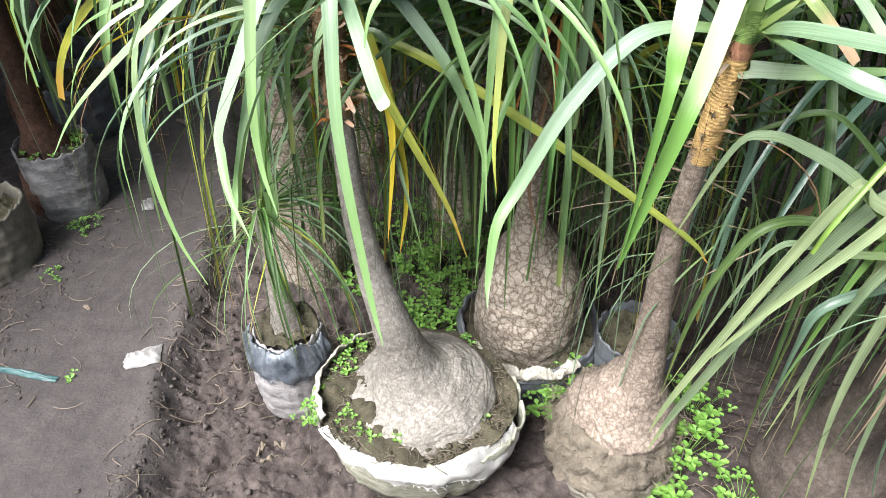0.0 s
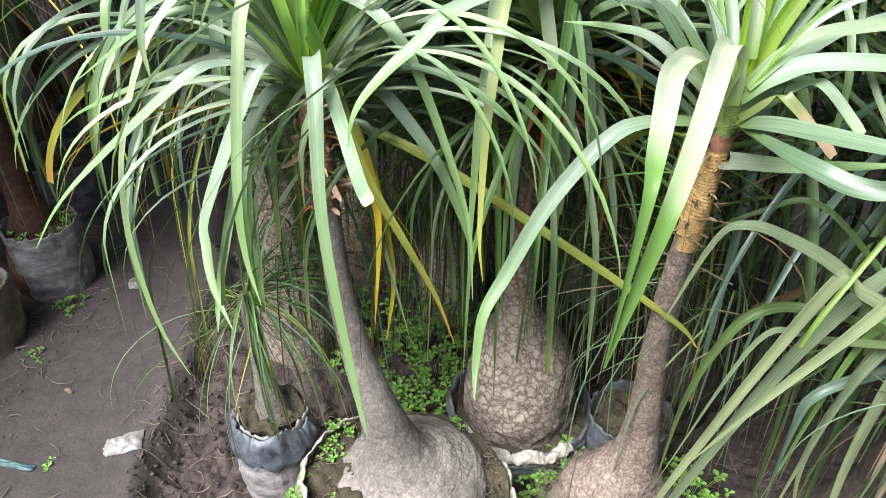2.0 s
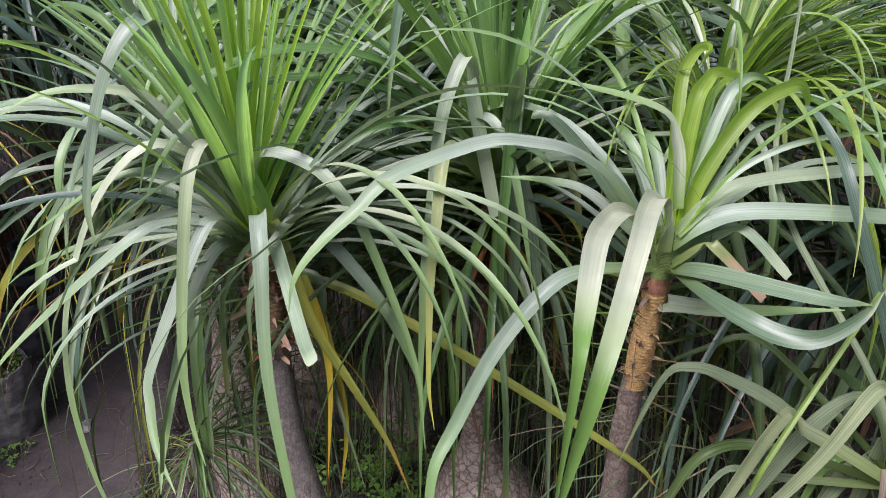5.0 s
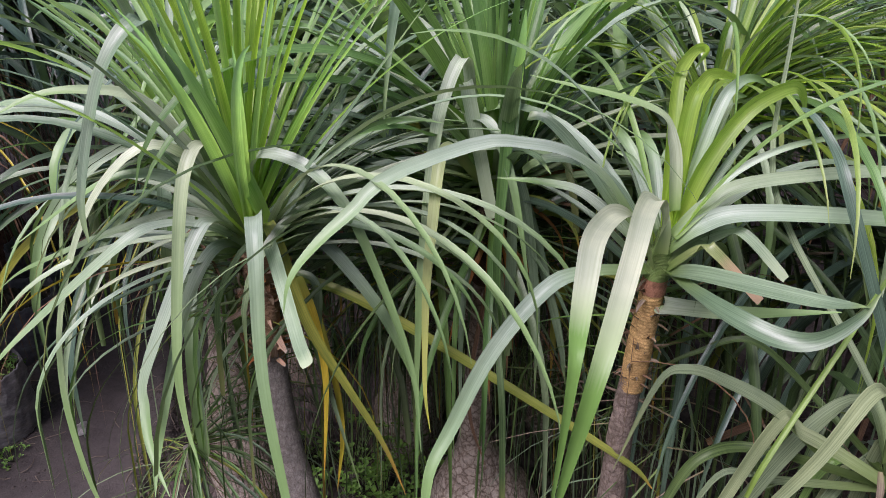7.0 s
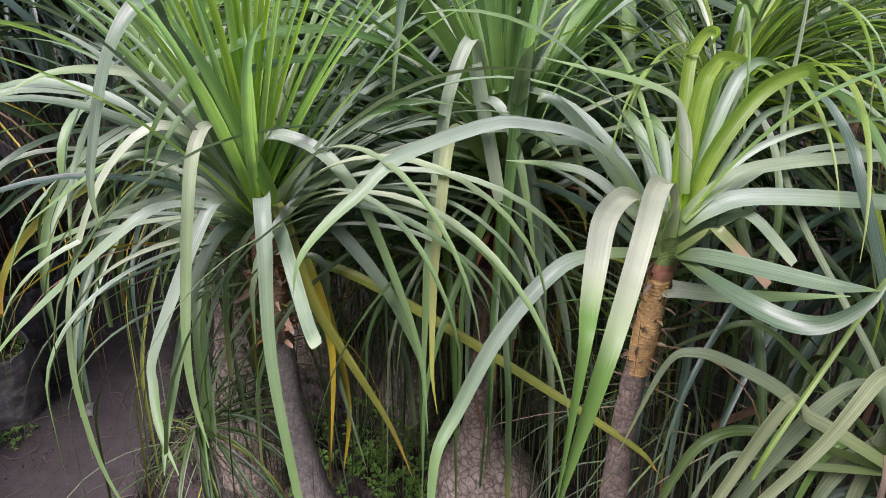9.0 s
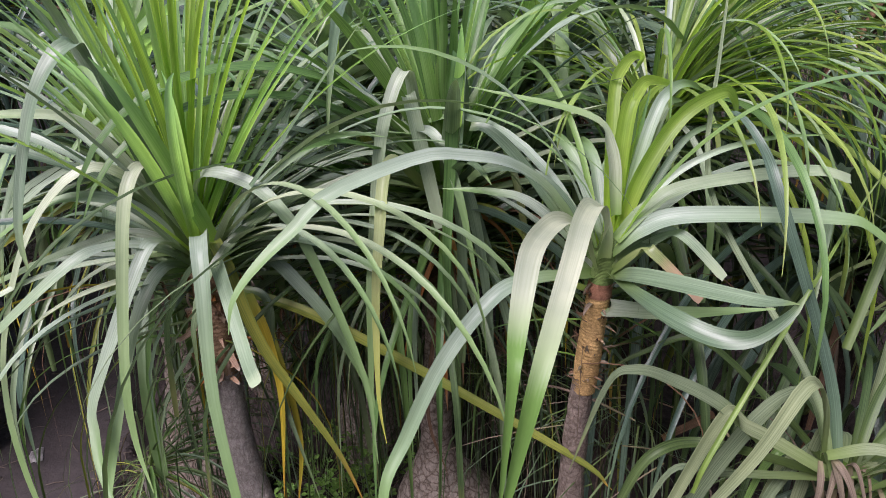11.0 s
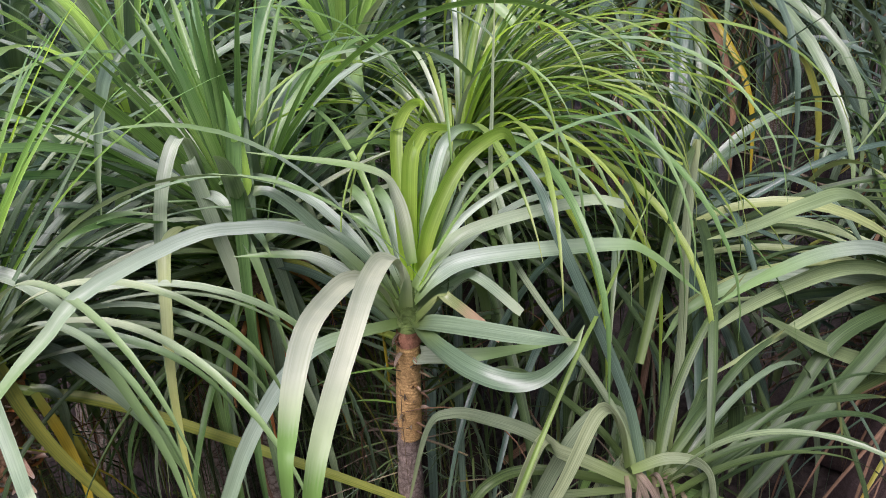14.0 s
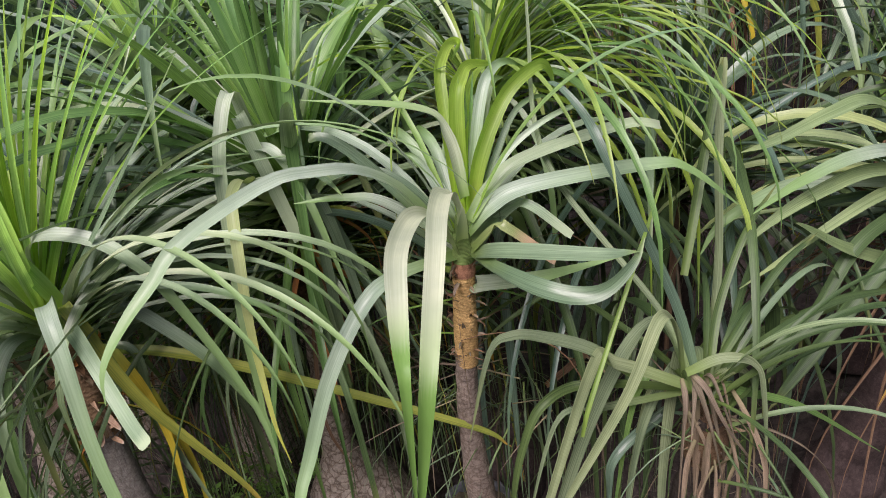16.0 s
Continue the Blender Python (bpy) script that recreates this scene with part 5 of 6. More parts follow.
WEEPING = (LEAF_FINE, LEAF_FINE, LEAF_LIME, LEAF_PALE_SHEEN, LEAF_MID)
side_leaves(palm_w, (0.61, 1.35, 0.99), 90, 0.62, 0.011, 481, WEEPING, -1.3, 1.3, (35, 80), (2.4, 3.6), 0.02)
side_leaves(palm_w, (0.61, 1.35, 0.97), 60, 0.66, 0.014, 482, WEEPING, -1.5, 0.9, (10, 60), (2.2, 3.2), 0.05)
side_leaves(palm_w, (0.60, 1.35, 0.97), 40, 0.50, 0.010, 483, WEEPING, 1.3, 5.0, (20, 75), (2.0, 3.4), 0.05)
# Dark mats hold the shade cast by the crown in front.
hanging_leaves(palm_w, (0.60, 1.37, 0.90), 44, 0.92, 0.019, 485, (LEAF_DEEP_SHADE, LEAF_DEEP_SHADE, LEAF_BLUE), 0.0, 6.283, (-45, 0))
dead_strands(palm_w, (0.60, 1.36, 0.93), 40, 0.7, 484, broad=0.8, mats=STRAND)

BACK = (
    (1.68, 1.52, 0.64, LEAF_MID, 0.019, 10, 0.62),
    (1.08, 1.48, 0.66, LEAF_BLUE, 0.029, 30, 0.60),
    (0.46, 1.85, 0.96, LEAF_HEART, 0.029, 90, 0.66),
    (1.45, 2.12, 1.16, LEAF_BLUE, 0.032, 80, 0.88),
    (0.02, 1.72, 0.92, LEAF_HEART, 0.028, 90, 0.66),
    (-0.30, 2.05, 0.95, LEAF_BLUE, 0.032, 90, 0.66),
    (2.15, 1.95, 0.70, LEAF_BLUE, 0.029, 60, 0.60),
    (0.15, 2.35, 1.02, LEAF_GREEN, 0.032, 80, 0.66),
    (0.75, 2.45, 1.04, LEAF_BLUE, 0.035, 80, 0.70),
    (-0.55, 2.55, 1.00, LEAF_BLUE, 0.032, 80, 0.66),
    (1.15, 2.75, 1.05, LEAF_BLUE, 0.032, 80, 0.70),
    (2.05, 2.65, 1.05, LEAF_BLUE, 0.032, 80, 0.70),
    (-0.10, 2.95, 1.05, LEAF_BLUE, 0.032, 70, 0.70),
    (0.55, 3.05, 1.08, LEAF_BLUE, 0.032, 70, 0.70),
    (1.65, 3.25, 1.10, LEAF_BLUE, 0.032, 70, 0.70),
    (2.60, 2.10, 0.95, LEAF_BLUE, 0.032, 70, 0.66),
    (2.70, 3.00, 1.05, LEAF_BLUE, 0.032, 70, 0.70),
    (-0.85, 3.20, 1.00, LEAF_BLUE, 0.032, 70, 0.70),
    (-1.13, 1.65, 0.95, LEAF_BLUE, 0.029, 50, 0.56),
    (-1.48, 2.10, 1.00, LEAF_BLUE, 0.029, 80, 0.62),
    (-1.75, 2.65, 1.05, LEAF_BLUE, 0.032, 80, 0.66),
    (-1.95, 3.30, 1.05, LEAF_BLUE, 0.032, 70, 0.70),
    (-1.20, 4.00, 1.10, LEAF_BLUE, 0.032, 70, 0.75),
    (0.20, 3.75, 1.10, LEAF_BLUE, 0.032, 70, 0.75),
    (1.10, 3.85, 1.12, LEAF_BLUE, 0.032, 70, 0.75),
    (2.20, 3.95, 1.12, LEAF_BLUE, 0.032, 70, 0.75),
)
for k, (bx, by, bz, young, bw, count, length) in enumerate(BACK):
    left_row = bx < -1.0
    palm = thing("ponytail_palm", "ponytail palm with dark reddish trunk across the path" if left_row else "ponytail palm in the crowded rows behind", "potted palm", "ponytail palms")
    wob = 0.03 * math.sin(k * 2.3)
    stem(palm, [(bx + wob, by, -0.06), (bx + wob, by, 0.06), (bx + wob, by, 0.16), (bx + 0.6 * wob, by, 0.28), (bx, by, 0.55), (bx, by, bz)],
         [0.09, 0.10, 0.075, 0.04, 0.028, 0.022], BARK_DARK if left_row else BARK_SHADED if bx > 0.6 else BARK_CRACKED, 50 + k, 0.12, 0.0005, 60)
    # Darker leaf mats put shade of the left and right rows into the colour.
    leaf_mats = (LEAF_BLUE, LEAF_BLUE, LEAF_DEEP_SHADE, LEAF_BLUE, LEAF_DRY, LEAF_GREYED, LEAF_DEEP_SHADE) if left_row else (young, LEAF_GREEN if young in (LEAF_GREEN, LEAF_HEART) else young, LEAF_PALE_SHEEN if by < 1.9 and bx < 1 else LEAF_GREEN, LEAF_BLUE, LEAF_YELLOW, LEAF_DRY, LEAF_TURNING)
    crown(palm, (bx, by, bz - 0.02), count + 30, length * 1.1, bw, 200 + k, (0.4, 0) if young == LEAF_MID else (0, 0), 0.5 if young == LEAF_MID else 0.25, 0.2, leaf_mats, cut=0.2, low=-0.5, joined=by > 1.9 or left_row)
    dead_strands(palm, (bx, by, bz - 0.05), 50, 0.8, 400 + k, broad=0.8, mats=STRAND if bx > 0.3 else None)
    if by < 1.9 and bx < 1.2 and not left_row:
        hanging_leaves(palm, (bx, by, bz - 0.03), 56, 0.95, 0.019, 450 + k, (LEAF_DEEP_SHADE, LEAF_BLUE, LEAF_DEEP_SHADE) if bx > 0.6 else (LEAF_GREEN, LEAF_BLUE, LEAF_MID, LEAF_DEEP_SHADE), 2.6, 6.8)

# ---- further rows that close the nursery round the camera ----
far_palms = []
for k, young in enumerate((LEAF_BLUE, LEAF_GREEN, LEAF_BLUE)):
    palm = thing("ponytail_palm", "ponytail palm in a far row of the nursery", "potted palm", "ponytail palms")
    stem(palm, [(0, 0, -0.06), (0, 0, 0.06), (0, 0, 0.16), (0.01, 0, 0.28), (0.02, 0, 0.55), (0, 0, 1.05)], [0.09, 0.10, 0.075, 0.04, 0.028, 0.022], BARK_CRACKED, 90 + k, 0.12, 0.0005, 40)
    crown(palm, (0, 0, 1.03), 150, 0.8, 0.024, 500 + k, (0, 0), 0.25, 0.2, (young, LEAF_BLUE, LEAF_GREEN, LEAF_BLUE, LEAF_DRY, LEAF_DEEP_SHADE, LEAF_DEEP_SHADE), cut=0.2, low=-0.5, joined=True)
    dead_strands(palm, (0, 0, 1.0), 60, 0.85, 600 + k)
    palm.matrix_basis = pose(-0.9 + 1.1 * k, 4.7, 0)
    far_palms.append(palm)
for row, (y0, x0, x1, gap) in enumerate(((4.8, 2.5, 4.2, 0.7), (5.5, -2.6, 4.6, 0.7), (6.3, -3.0, 5.0, 0.75), (-1.0, -0.2, 2.6, 0.6), (-1.6, -2.6, 3.2, 0.65), (-2.3, -2.4, 3.2, 0.7))):
    x = x0
    while x < x1:
        m = pose(x + rng.uniform(-0.15, 0.15), y0 + rng.uniform(-0.15, 0.15), 0, 0, 0, rng.uniform(0, 360)) @ Matrix.Diagonal((1, 1, rng.uniform(0.9, 1.15), 1))
        copy_thing(far_palms[rng.randrange(3)], m)
        x += gap
for y0 in (0.2, 0.8, 1.4, 2.0, 2.6, 3.3, 4.0, 4.7):
    for x0 in (-1.95 - 0.15 * y0, -2.6 - 0.15 * y0):
        copy_thing(far_palms[rng.randrange(3)], pose(x0 + rng.uniform(-0.15, 0.15), y0 + rng.uniform(-0.2, 0.2), 0, 0, 0, rng.uniform(0, 360)))
    for x0 in (3.0, 3.7):
        copy_thing(far_palms[rng.randrange(3)], pose(x0 + rng.uniform(-0.15, 0.15), y0 + rng.uniform(-0.2, 0.2), 0, 0, 0, rng.uniform(0, 360)))
# Palms added left of the path so a denser canopy shades it.
for x0, y0 in ((-1.62, 1.55), (-1.85, 2.0), (-1.35, 2.55), (-2.1, 2.5), (-1.6, 3.1), (-1.75, 1.05)):
    copy_thing(far_palms[rng.randrange(3)], pose(x0, y0, 0, 0, 0, rng.uniform(0, 360)))
for x0, y0 in ((1.75, 0.75), (2.2, 1.2), (1.8, 0.1), (2.4, 0.4)):
    copy_thing(far_palms[rng.randrange(3)], pose(x0, y0, 0, 0, 0, rng.uniform(0, 360)))

# ---- leaf scars under the crowns ----
def collar(palm, ctrl, radii, material, label, seed, spikes, flakes=0):
    path = smooth_path(ctrl, 150)
    rad = np.interp(np.linspace(0, len(radii) - 1, 150), range(len(radii)), radii)
    v, f = tube(path, rad, 48, 0.09, seed, 0.0004, 34)
    ob = mesh_object("leaf_scar_collar", v, f, material, palm, label)
    ob.data.attributes.new("slim", "FLOAT", "POINT").data.foreach_set("value", [1.0] * len(v))
    r = random.Random(seed)
    for i in range(spikes):
        k = r.randrange(16, 142)
        az = r.uniform(0, 6.283)
        base = path[k] + np.array([math.cos(az), math.sin(az), 0]) * rad[k] * 0.95
        pts = arc(base, az, radians(r.uniform(-20, 70)), r.uniform(0.008, 0.026), r.uniform(-1, 2), 5)
        v, f, u = blade(pts, r.uniform(0.003, 0.008), False, (math.cos(az), math.sin(az), 0.5), r.uniform(-1, 1))
        mesh_object("leaf_stub", v, f, LEAF_GREYED if r.random() < 0.55 else LEAF_DRY, palm, uvs=u)
    for i in range(flakes):
        k = r.randrange(10, 146)
        az = r.uniform(2.8, 6.6)
        base = path[k] + np.array([math.cos(az), math.sin(az), 0]) * rad[k] * 0.9
        pts = arc(base, az, radians(r.uniform(-35, 65)), r.uniform(0.018, 0.05), r.uniform(-2.5, 2.5), 8)
        v, f, u = blade(pts, r.uniform(0.005, 0.012), r.random() < 0.6, (math.cos(az), math.sin(az), 0.5), r.uniform(-2, 2))
        mesh_object("dry_flake", v, f, r.choice((LEAF_PAPER, LEAF_PAPER, LEAF_DRY, LEAF_RUST)), palm, uvs=u)


collar(palm_b, [(0.443, 0.997, 0.685), (0.445, 0.991, 0.73), (0.448, 0.985, 0.79), (0.4515, 0.979, 0.852)], [0.0158, 0.0166, 0.0166, 0.0162], COLLAR_OCHRE, "ochre ring-shaped leaf scars with frayed fibres", 61, 70)
collar(palm_b, [(0.4514, 0.980, 0.848), (0.452, 0.979, 0.858), (0.4532, 0.978, 0.870)], [0.0166, 0.0162, 0.0150], COLLAR_RED, "reddish young leaf bases", 62, 6)
collar(palm_b, [(0.453, 0.978, 0.868), (0.456, 0.979, 0.90), (0.460, 0.981, 0.935)], [0.0150, 0.0138, 0.0095], LEAF_SHEATH, "green clasping leaf bases", 67, 0)
collar(palm_a, [(-0.0805, 1.035, 0.675), (-0.084, 1.041, 0.75), (-0.087, 1.048, 0.82), (-0.088, 1.05, 0.86)], [0.0195, 0.021, 0.023, 0.026], COLLAR_BROWN, "brown scaly leaf bases with papery stubs", 63, 70, 46)
collar(palm_c, [(0.237, 1.206, 0.74), (0.242, 1.202, 0.82), (0.245, 1.2, 0.88)], [0.026, 0.027, 0.026], COLLAR_DULL, "brown scaly leaf bases", 64, 30)
collar(palm_e, [(1.30, 1.0, 0.60), (1.308, 1.0, 0.66), (1.31, 1.0, 0.74)], [0.034, 0.032, 0.026], COLLAR_DULL, "dull brown ring-shaped leaf scars", 65, 25)
collar(palm_d, [(0.755, 0.85, 0.52), (0.745, 0.83, 0.58), (0.735, 0.81, 0.64)], [0.03, 0.03, 0.02], COLLAR_BROWN, "brown scaly leaf bases", 66, 30)

# ---- pots ----
sack = thing("sack_pot", "sack planter with a white folded rim, stained below", "plant pot", "planting bags")
SC = (0.028, 0.975, -0.06)
SQUASH = 0.84
prof = [(0.10, 0.0), (0.150, 0.004), (0.172, 0.05), (0.187, 0.10), (0.196, 0.15), (0.199, 0.178), (0.196, 0.182), (0.192, 0.175), (0.188, 0.14)]
v, f = lathe(prof, SC, 110, 0.07, 4, 0.025, 0.010, SQUASH)
mesh_object("bag", v, f, SACK_STAINED, sack, "stained greenish woven sack")
soil_disc(sack, SC, 0.196, 0.130, 9, squash=SQUASH)


def torn_band(parent, centre, radius, a0, a1, top, bottom, drop, material, seed, label, name="folded_rim", rise=0.0, squash=1.0):
    """A strip of woven sack folded over a rim: wavy, thick, with a torn lower edge and loose threads."""
    n, m = 90, 9
    verts, faces = [], []
    for side in (0.0, -0.004):
        for i in range(n + 1):
            s = i / n
            a = radians(a0 + (a1 - a0) * s)
            edge = 0.5 + 0.5 * noise.noise(Vector((s * 7, seed, 0)))
            low = bottom + rise * (1 - s) ** 1.3 + drop * (edge - 0.5) + 0.010 * noise.noise(Vector((s * 60, seed, 3))) + 0.05 * max(0, abs(s - 0.5) * 2 - 0.75)
            hi = top + 0.022 * noise.noise(Vector((s * 5, seed, 7))) + 0.006 * noise.noise(Vector((s * 50, seed, 9)))
            for j in range(m + 1):
                q = j / m
                rr = radius + side + 0.016 * math.sin(q * 2.6) + 0.007 * noise.noise(Vector((s * 14, q * 3, seed)))
                verts.append((centre[0] + rr * math.cos(a), centre[1] + rr * squash * math.sin(a), hi + (low - hi) * q))
    row = (n + 1) * (m + 1)
    for k in (0, row):
        for i in range(n):
            for j in range(m):
                a = k + i * (m + 1) + j
                q4 = (a, a + 1, a + m + 2, a + m + 1)
                faces.append(q4 if k == 0 else q4[::-1])
    for i in range(n):
        for j in (0, m):
            a = i * (m + 1) + j
            faces.append((a, a + m + 1, row + a + m + 1, row + a))
    ob = mesh_object(name, verts, faces, material, parent, label)
    r = random.Random(seed)
    tv, tf, tu = [], [], []
    for i in range(110):
        k = r.randrange(n) * (m + 1)
        at = np.array(verts[k + (m if r.random() < 0.75 else 0)])
        az = math.atan2(at[1] - centre[1], at[0] - centre[0]) + r.uniform(-0.9, 0.9)
        pts = arc(at, az, radians(r.uniform(-80, 10)), r.uniform(0.003, 0.011), r.uniform(0, 2), 4, r.uniform(-2, 2))
        v, f, u = blade(pts, 0.0008, False, (0, 0, 1), 0)
        k = len(tv)
        tv += v
        tf += [tuple(x + k for x in q4) for q4 in f]
    threads = mesh_object("loose_threads", tv, tf, material, ob)
    tagged(threads, kind="stuff")
    return ob


torn_band(sack, SC, 0.194, 218, 346, 0.133, 0.045, 0.045, SACK_WHITE, 5, "white woven sack folded outward, torn edge", rise=0.075, squash=SQUASH)
torn_band(sack, SC, 0.190, 112, 216, 0.158, 0.085, 0.03, SACK_GREY, 15, "frayed white sack edge", "frayed_rim", squash=SQUASH)
small_bag = bag_pot("planting_bag", "crumpled grey and black plastic planting bag on dug soil", (-0.265, 1.09, -0.06), 0.084, 0.215, BAG_GREY, 2, 0.95, neck=0.80, soil=-0.008)
torn_band(small_bag, (-0.265, 1.09, 0), 0.079, 185, 352, 0.162, 0.075, 0.035, SLEEVE, 25, "blue-grey translucent plastic folded over", "upper_sleeve")
bag_c = bag_pot("planting_bag", "half-hidden planting bag with a frayed white rim", (0.235, 1.27, -0.09), 0.165, 0.155, BAG_DARK, 6)
torn_band(bag_c, (0.235, 1.27, 0), 0.160, 245, 312, 0.078, 0.052, 0.02, SACK_GREY, 35, "frayed white plastic rim")
bag_b = bag_pot("planting_bag", "collapsed muddy bag with a crumbling root ball", (0.425, 1.04, -0.11), 0.138, 0.09, BAG_MUDDY, 8)
v, f = lathe([(0.130 - 0.075 * max(0.0, q - 0.45) ** 1.5, 0.15 * q) for q in np.linspace(0, 1, 26)] + [(0.10, 0.153), (0.085, 0.152), (0.07, 0.13)], (0.422, 1.035, -0.075), 150, 0.16, 21, 0.0, 0.010)
v = [Vector(q) + (Vector(q) - Vector((0.422, 1.035, -0.02))).normalized() * (0.014 * noise.noise(Vector(q) * 32) + 0.009 * abs(noise.noise(Vector(q) * 75)) + 0.005 * noise.noise(Vector(q) * 160)) for q in v]
mesh_object("root_ball", v, f, ROOT_BALL, bag_b, "pale brown root ball matted with fine roots")
bag_pot("planting_bag", "dirty pale plastic bag of soil beside the path", (-1.115, 1.64, -0.05), 0.100, 0.25, BAG_OLD, 12)
bag_pot("planting_bag", "mud-stained bulging planting bag beside the path", (-1.17, 1.37, -0.05), 0.108, 0.22, BAG_MUDDY, 14)
bag_pot("planting_bag", "dark planting bag in the row across the path", (-1.30, 2.05, -0.05), 0.13, 0.24, BAG_DARK, 16)
bag_pot("planting_bag", "dark planting bag in the row across the path", (-1.42, 2.45, -0.05), 0.14, 0.25, BAG_DARK, 18)
bag_pot("planting_bag", "torn black plastic bag behind the cracked palm", (0.47, 1.22, -0.09), 0.09, 0.2, BAG_DARK, 20)


# ---- weeds ----
def weed(at, size, count, seed, label="bright green three-leaved weed", leaf=1.0):
    """A low weed: thin stalks, each with three cupped leaflets."""
    r = random.Random(seed)
    verts, faces = [], []
    for i in range(count):
        az, out = r.uniform(0, 6.283), size * math.sqrt(r.random())
        tip = np.array((at[0] + out * math.cos(az), at[1] + out * math.sin(az), at[2] + size * r.uniform(0.25, 0.9) * (1.15 - 0.6 * out / size)))
        root = np.array((at[0] + 0.3 * out * math.cos(az), at[1] + 0.3 * out * math.sin(az), at[2] - 0.01))
        k = len(verts)
        verts += [root + (0.0007, 0, 0), root - (0.0007, 0, 0), tip - (0.0006, 0, 0), tip + (0.0006, 0, 0)]
        faces.append((k, k + 1, k + 2, k + 3))
        turn = r.uniform(0, 2.1)
        ln = leaf * r.uniform(0.006, 0.012)
        for j in range(3):
            a = turn + j * 2.094
            d = np.array((math.cos(a), math.sin(a), r.uniform(-0.1, 0.5)))
            s = np.array((-math.sin(a), math.cos(a), 0))
            k = len(verts)
            verts += [tip, tip + d * ln * 0.55 + s * ln * 0.42 + (0, 0, 0.0015), tip + d * ln + s * ln * 0.16, tip + d * ln - s * ln * 0.16, tip + d * ln * 0.55 - s * ln * 0.42 + (0, 0, 0.0015), tip + d * ln * 0.6 - (0, 0, 0.0012)]
            faces += [(k, k + 1, k + 5), (k + 1, k + 2, k + 5), (k + 2, k + 3, k + 5), (k + 3, k + 4, k + 5), (k + 4, k, k + 5)]
    ob = mesh_object("weed", verts, faces, WEED, smooth=False)
    return tagged(ob, label, "weed", "weeds")


for k, (wx, wy, wz, size, count) in enumerate((
        (-0.163, 0.889, 0.13, 0.035, 12), (-0.088, 0.892, 0.125, 0.028, 9), (-0.042, 0.862, 0.125, 0.024, 9), (0.001, 0.866, 0.125, 0.026, 10),
        (0.151, 0.94, 0.125, 0.022, 8), (-0.135, 1.02, 0.125, 0.03, 14), (-0.12, 1.06, 0.13, 0.035, 18), (-0.15, 0.96, 0.12, 0.03, 14), (-0.02, 1.12, 0.12, 0.03, 14), (0.10, 1.11, 0.12, 0.03, 12))):
    weed((wx, wy, wz), size, count, 700 + k, "small green weed in the sack of soil")
for k, (wx, wy, wz, size, count) in enumerate((
        (0.01, 1.319, -0.03, 0.08, 46), (0.03, 1.42, -0.04, 0.08, 46), (-0.03, 1.286, -0.03, 0.06, 34), (-0.06, 1.34, -0.04, 0.07, 34), (-0.02, 1.5, -0.04, 0.1, 60), (0.05, 1.55, 0.0, 0.14, 80),
        (-0.16, 1.45, -0.04, 0.1, 50), (-0.12, 1.6, -0.03, 0.14, 70), (0.319, 1.15, 0.0, 0.06, 50), (0.285, 1.083, 0.0, 0.045, 34), (0.35, 1.13, 0.0, 0.05, 40), (0.56, 1.0, 0.0, 0.07, 50),
        (0.58, 1.08, 0.04, 0.07, 40), (0.52, 0.93, -0.06, 0.05, 40), (0.68, 0.95, -0.06, 0.06, 34), (0.9, 1.0, 0.0, 0.09, 50))):
    weed((wx, wy, wz), size, int(0.7 * count), 740 + k, "leafy green weed between the planting bags", 1.6)
for k, (wx, wy, size, count) in enumerate(((-1.02, 1.53, 0.045, 22), (-1.0, 1.33, 0.03, 10), (-0.76, 1.02, 0.02, 5))):
    weed((wx, wy, -0.01), size, count, 780 + k, "small weed at the edge of the path")
for k, (wx, wy, wz) in enumerate(((-1.13, 1.60, 0.17), (-1.06, 1.67, 0.17), (-1.18, 1.38, 0.14), (-1.12, 1.69, 0.17))):
    weed((wx, wy, wz), 0.05, 22, 790 + k, "small green weed in a planting bag")


# ---- loose matter on the ground ----
def scatter(name, label, category, count, place, shape, material, seed):
    """Many small pieces in one mesh; place gives a spot, shape the corners and faces of a piece."""
    r = random.Random(seed)
    verts, faces = [], []
    for i in range(count):
        x, y, d = place(r)
        h = ground_height(x, y)[0]
        v, f = shape(r, x, y, h)
        k = len(verts)
        verts += v
        faces += [tuple(q + k for q in ff) for ff in f]
    ob = mesh_object(name, verts, faces, material)
    return tagged(ob, label, category, kind="stuff")


ball = bmesh.new()
bmesh.ops.create_icosphere(ball, subdivisions=1, radius=1.0)
BALL_V = [q.co.copy() for q in ball.verts]
BALL_F = [tuple(q.index for q in ff.verts) for ff in ball.faces]
ball.free()


def clod(r, x, y, h):
    s = 0.001 + 0.006 * r.random() ** 4
    o = Vector((r.uniform(0, 90), 0, 0))
    return [(x + q.x * s * (1 + 1.3 * noise.noise(q * 1.5 + o)), y + q.y * s * (1 + 1.3 * noise.noise(q * 1.7 - o)), h - 0.1 * s + q.z * s * 0.55 * (1 + 0.9 * noise.noise(q * 1.9 + o))) for q in BALL_V], BALL_F


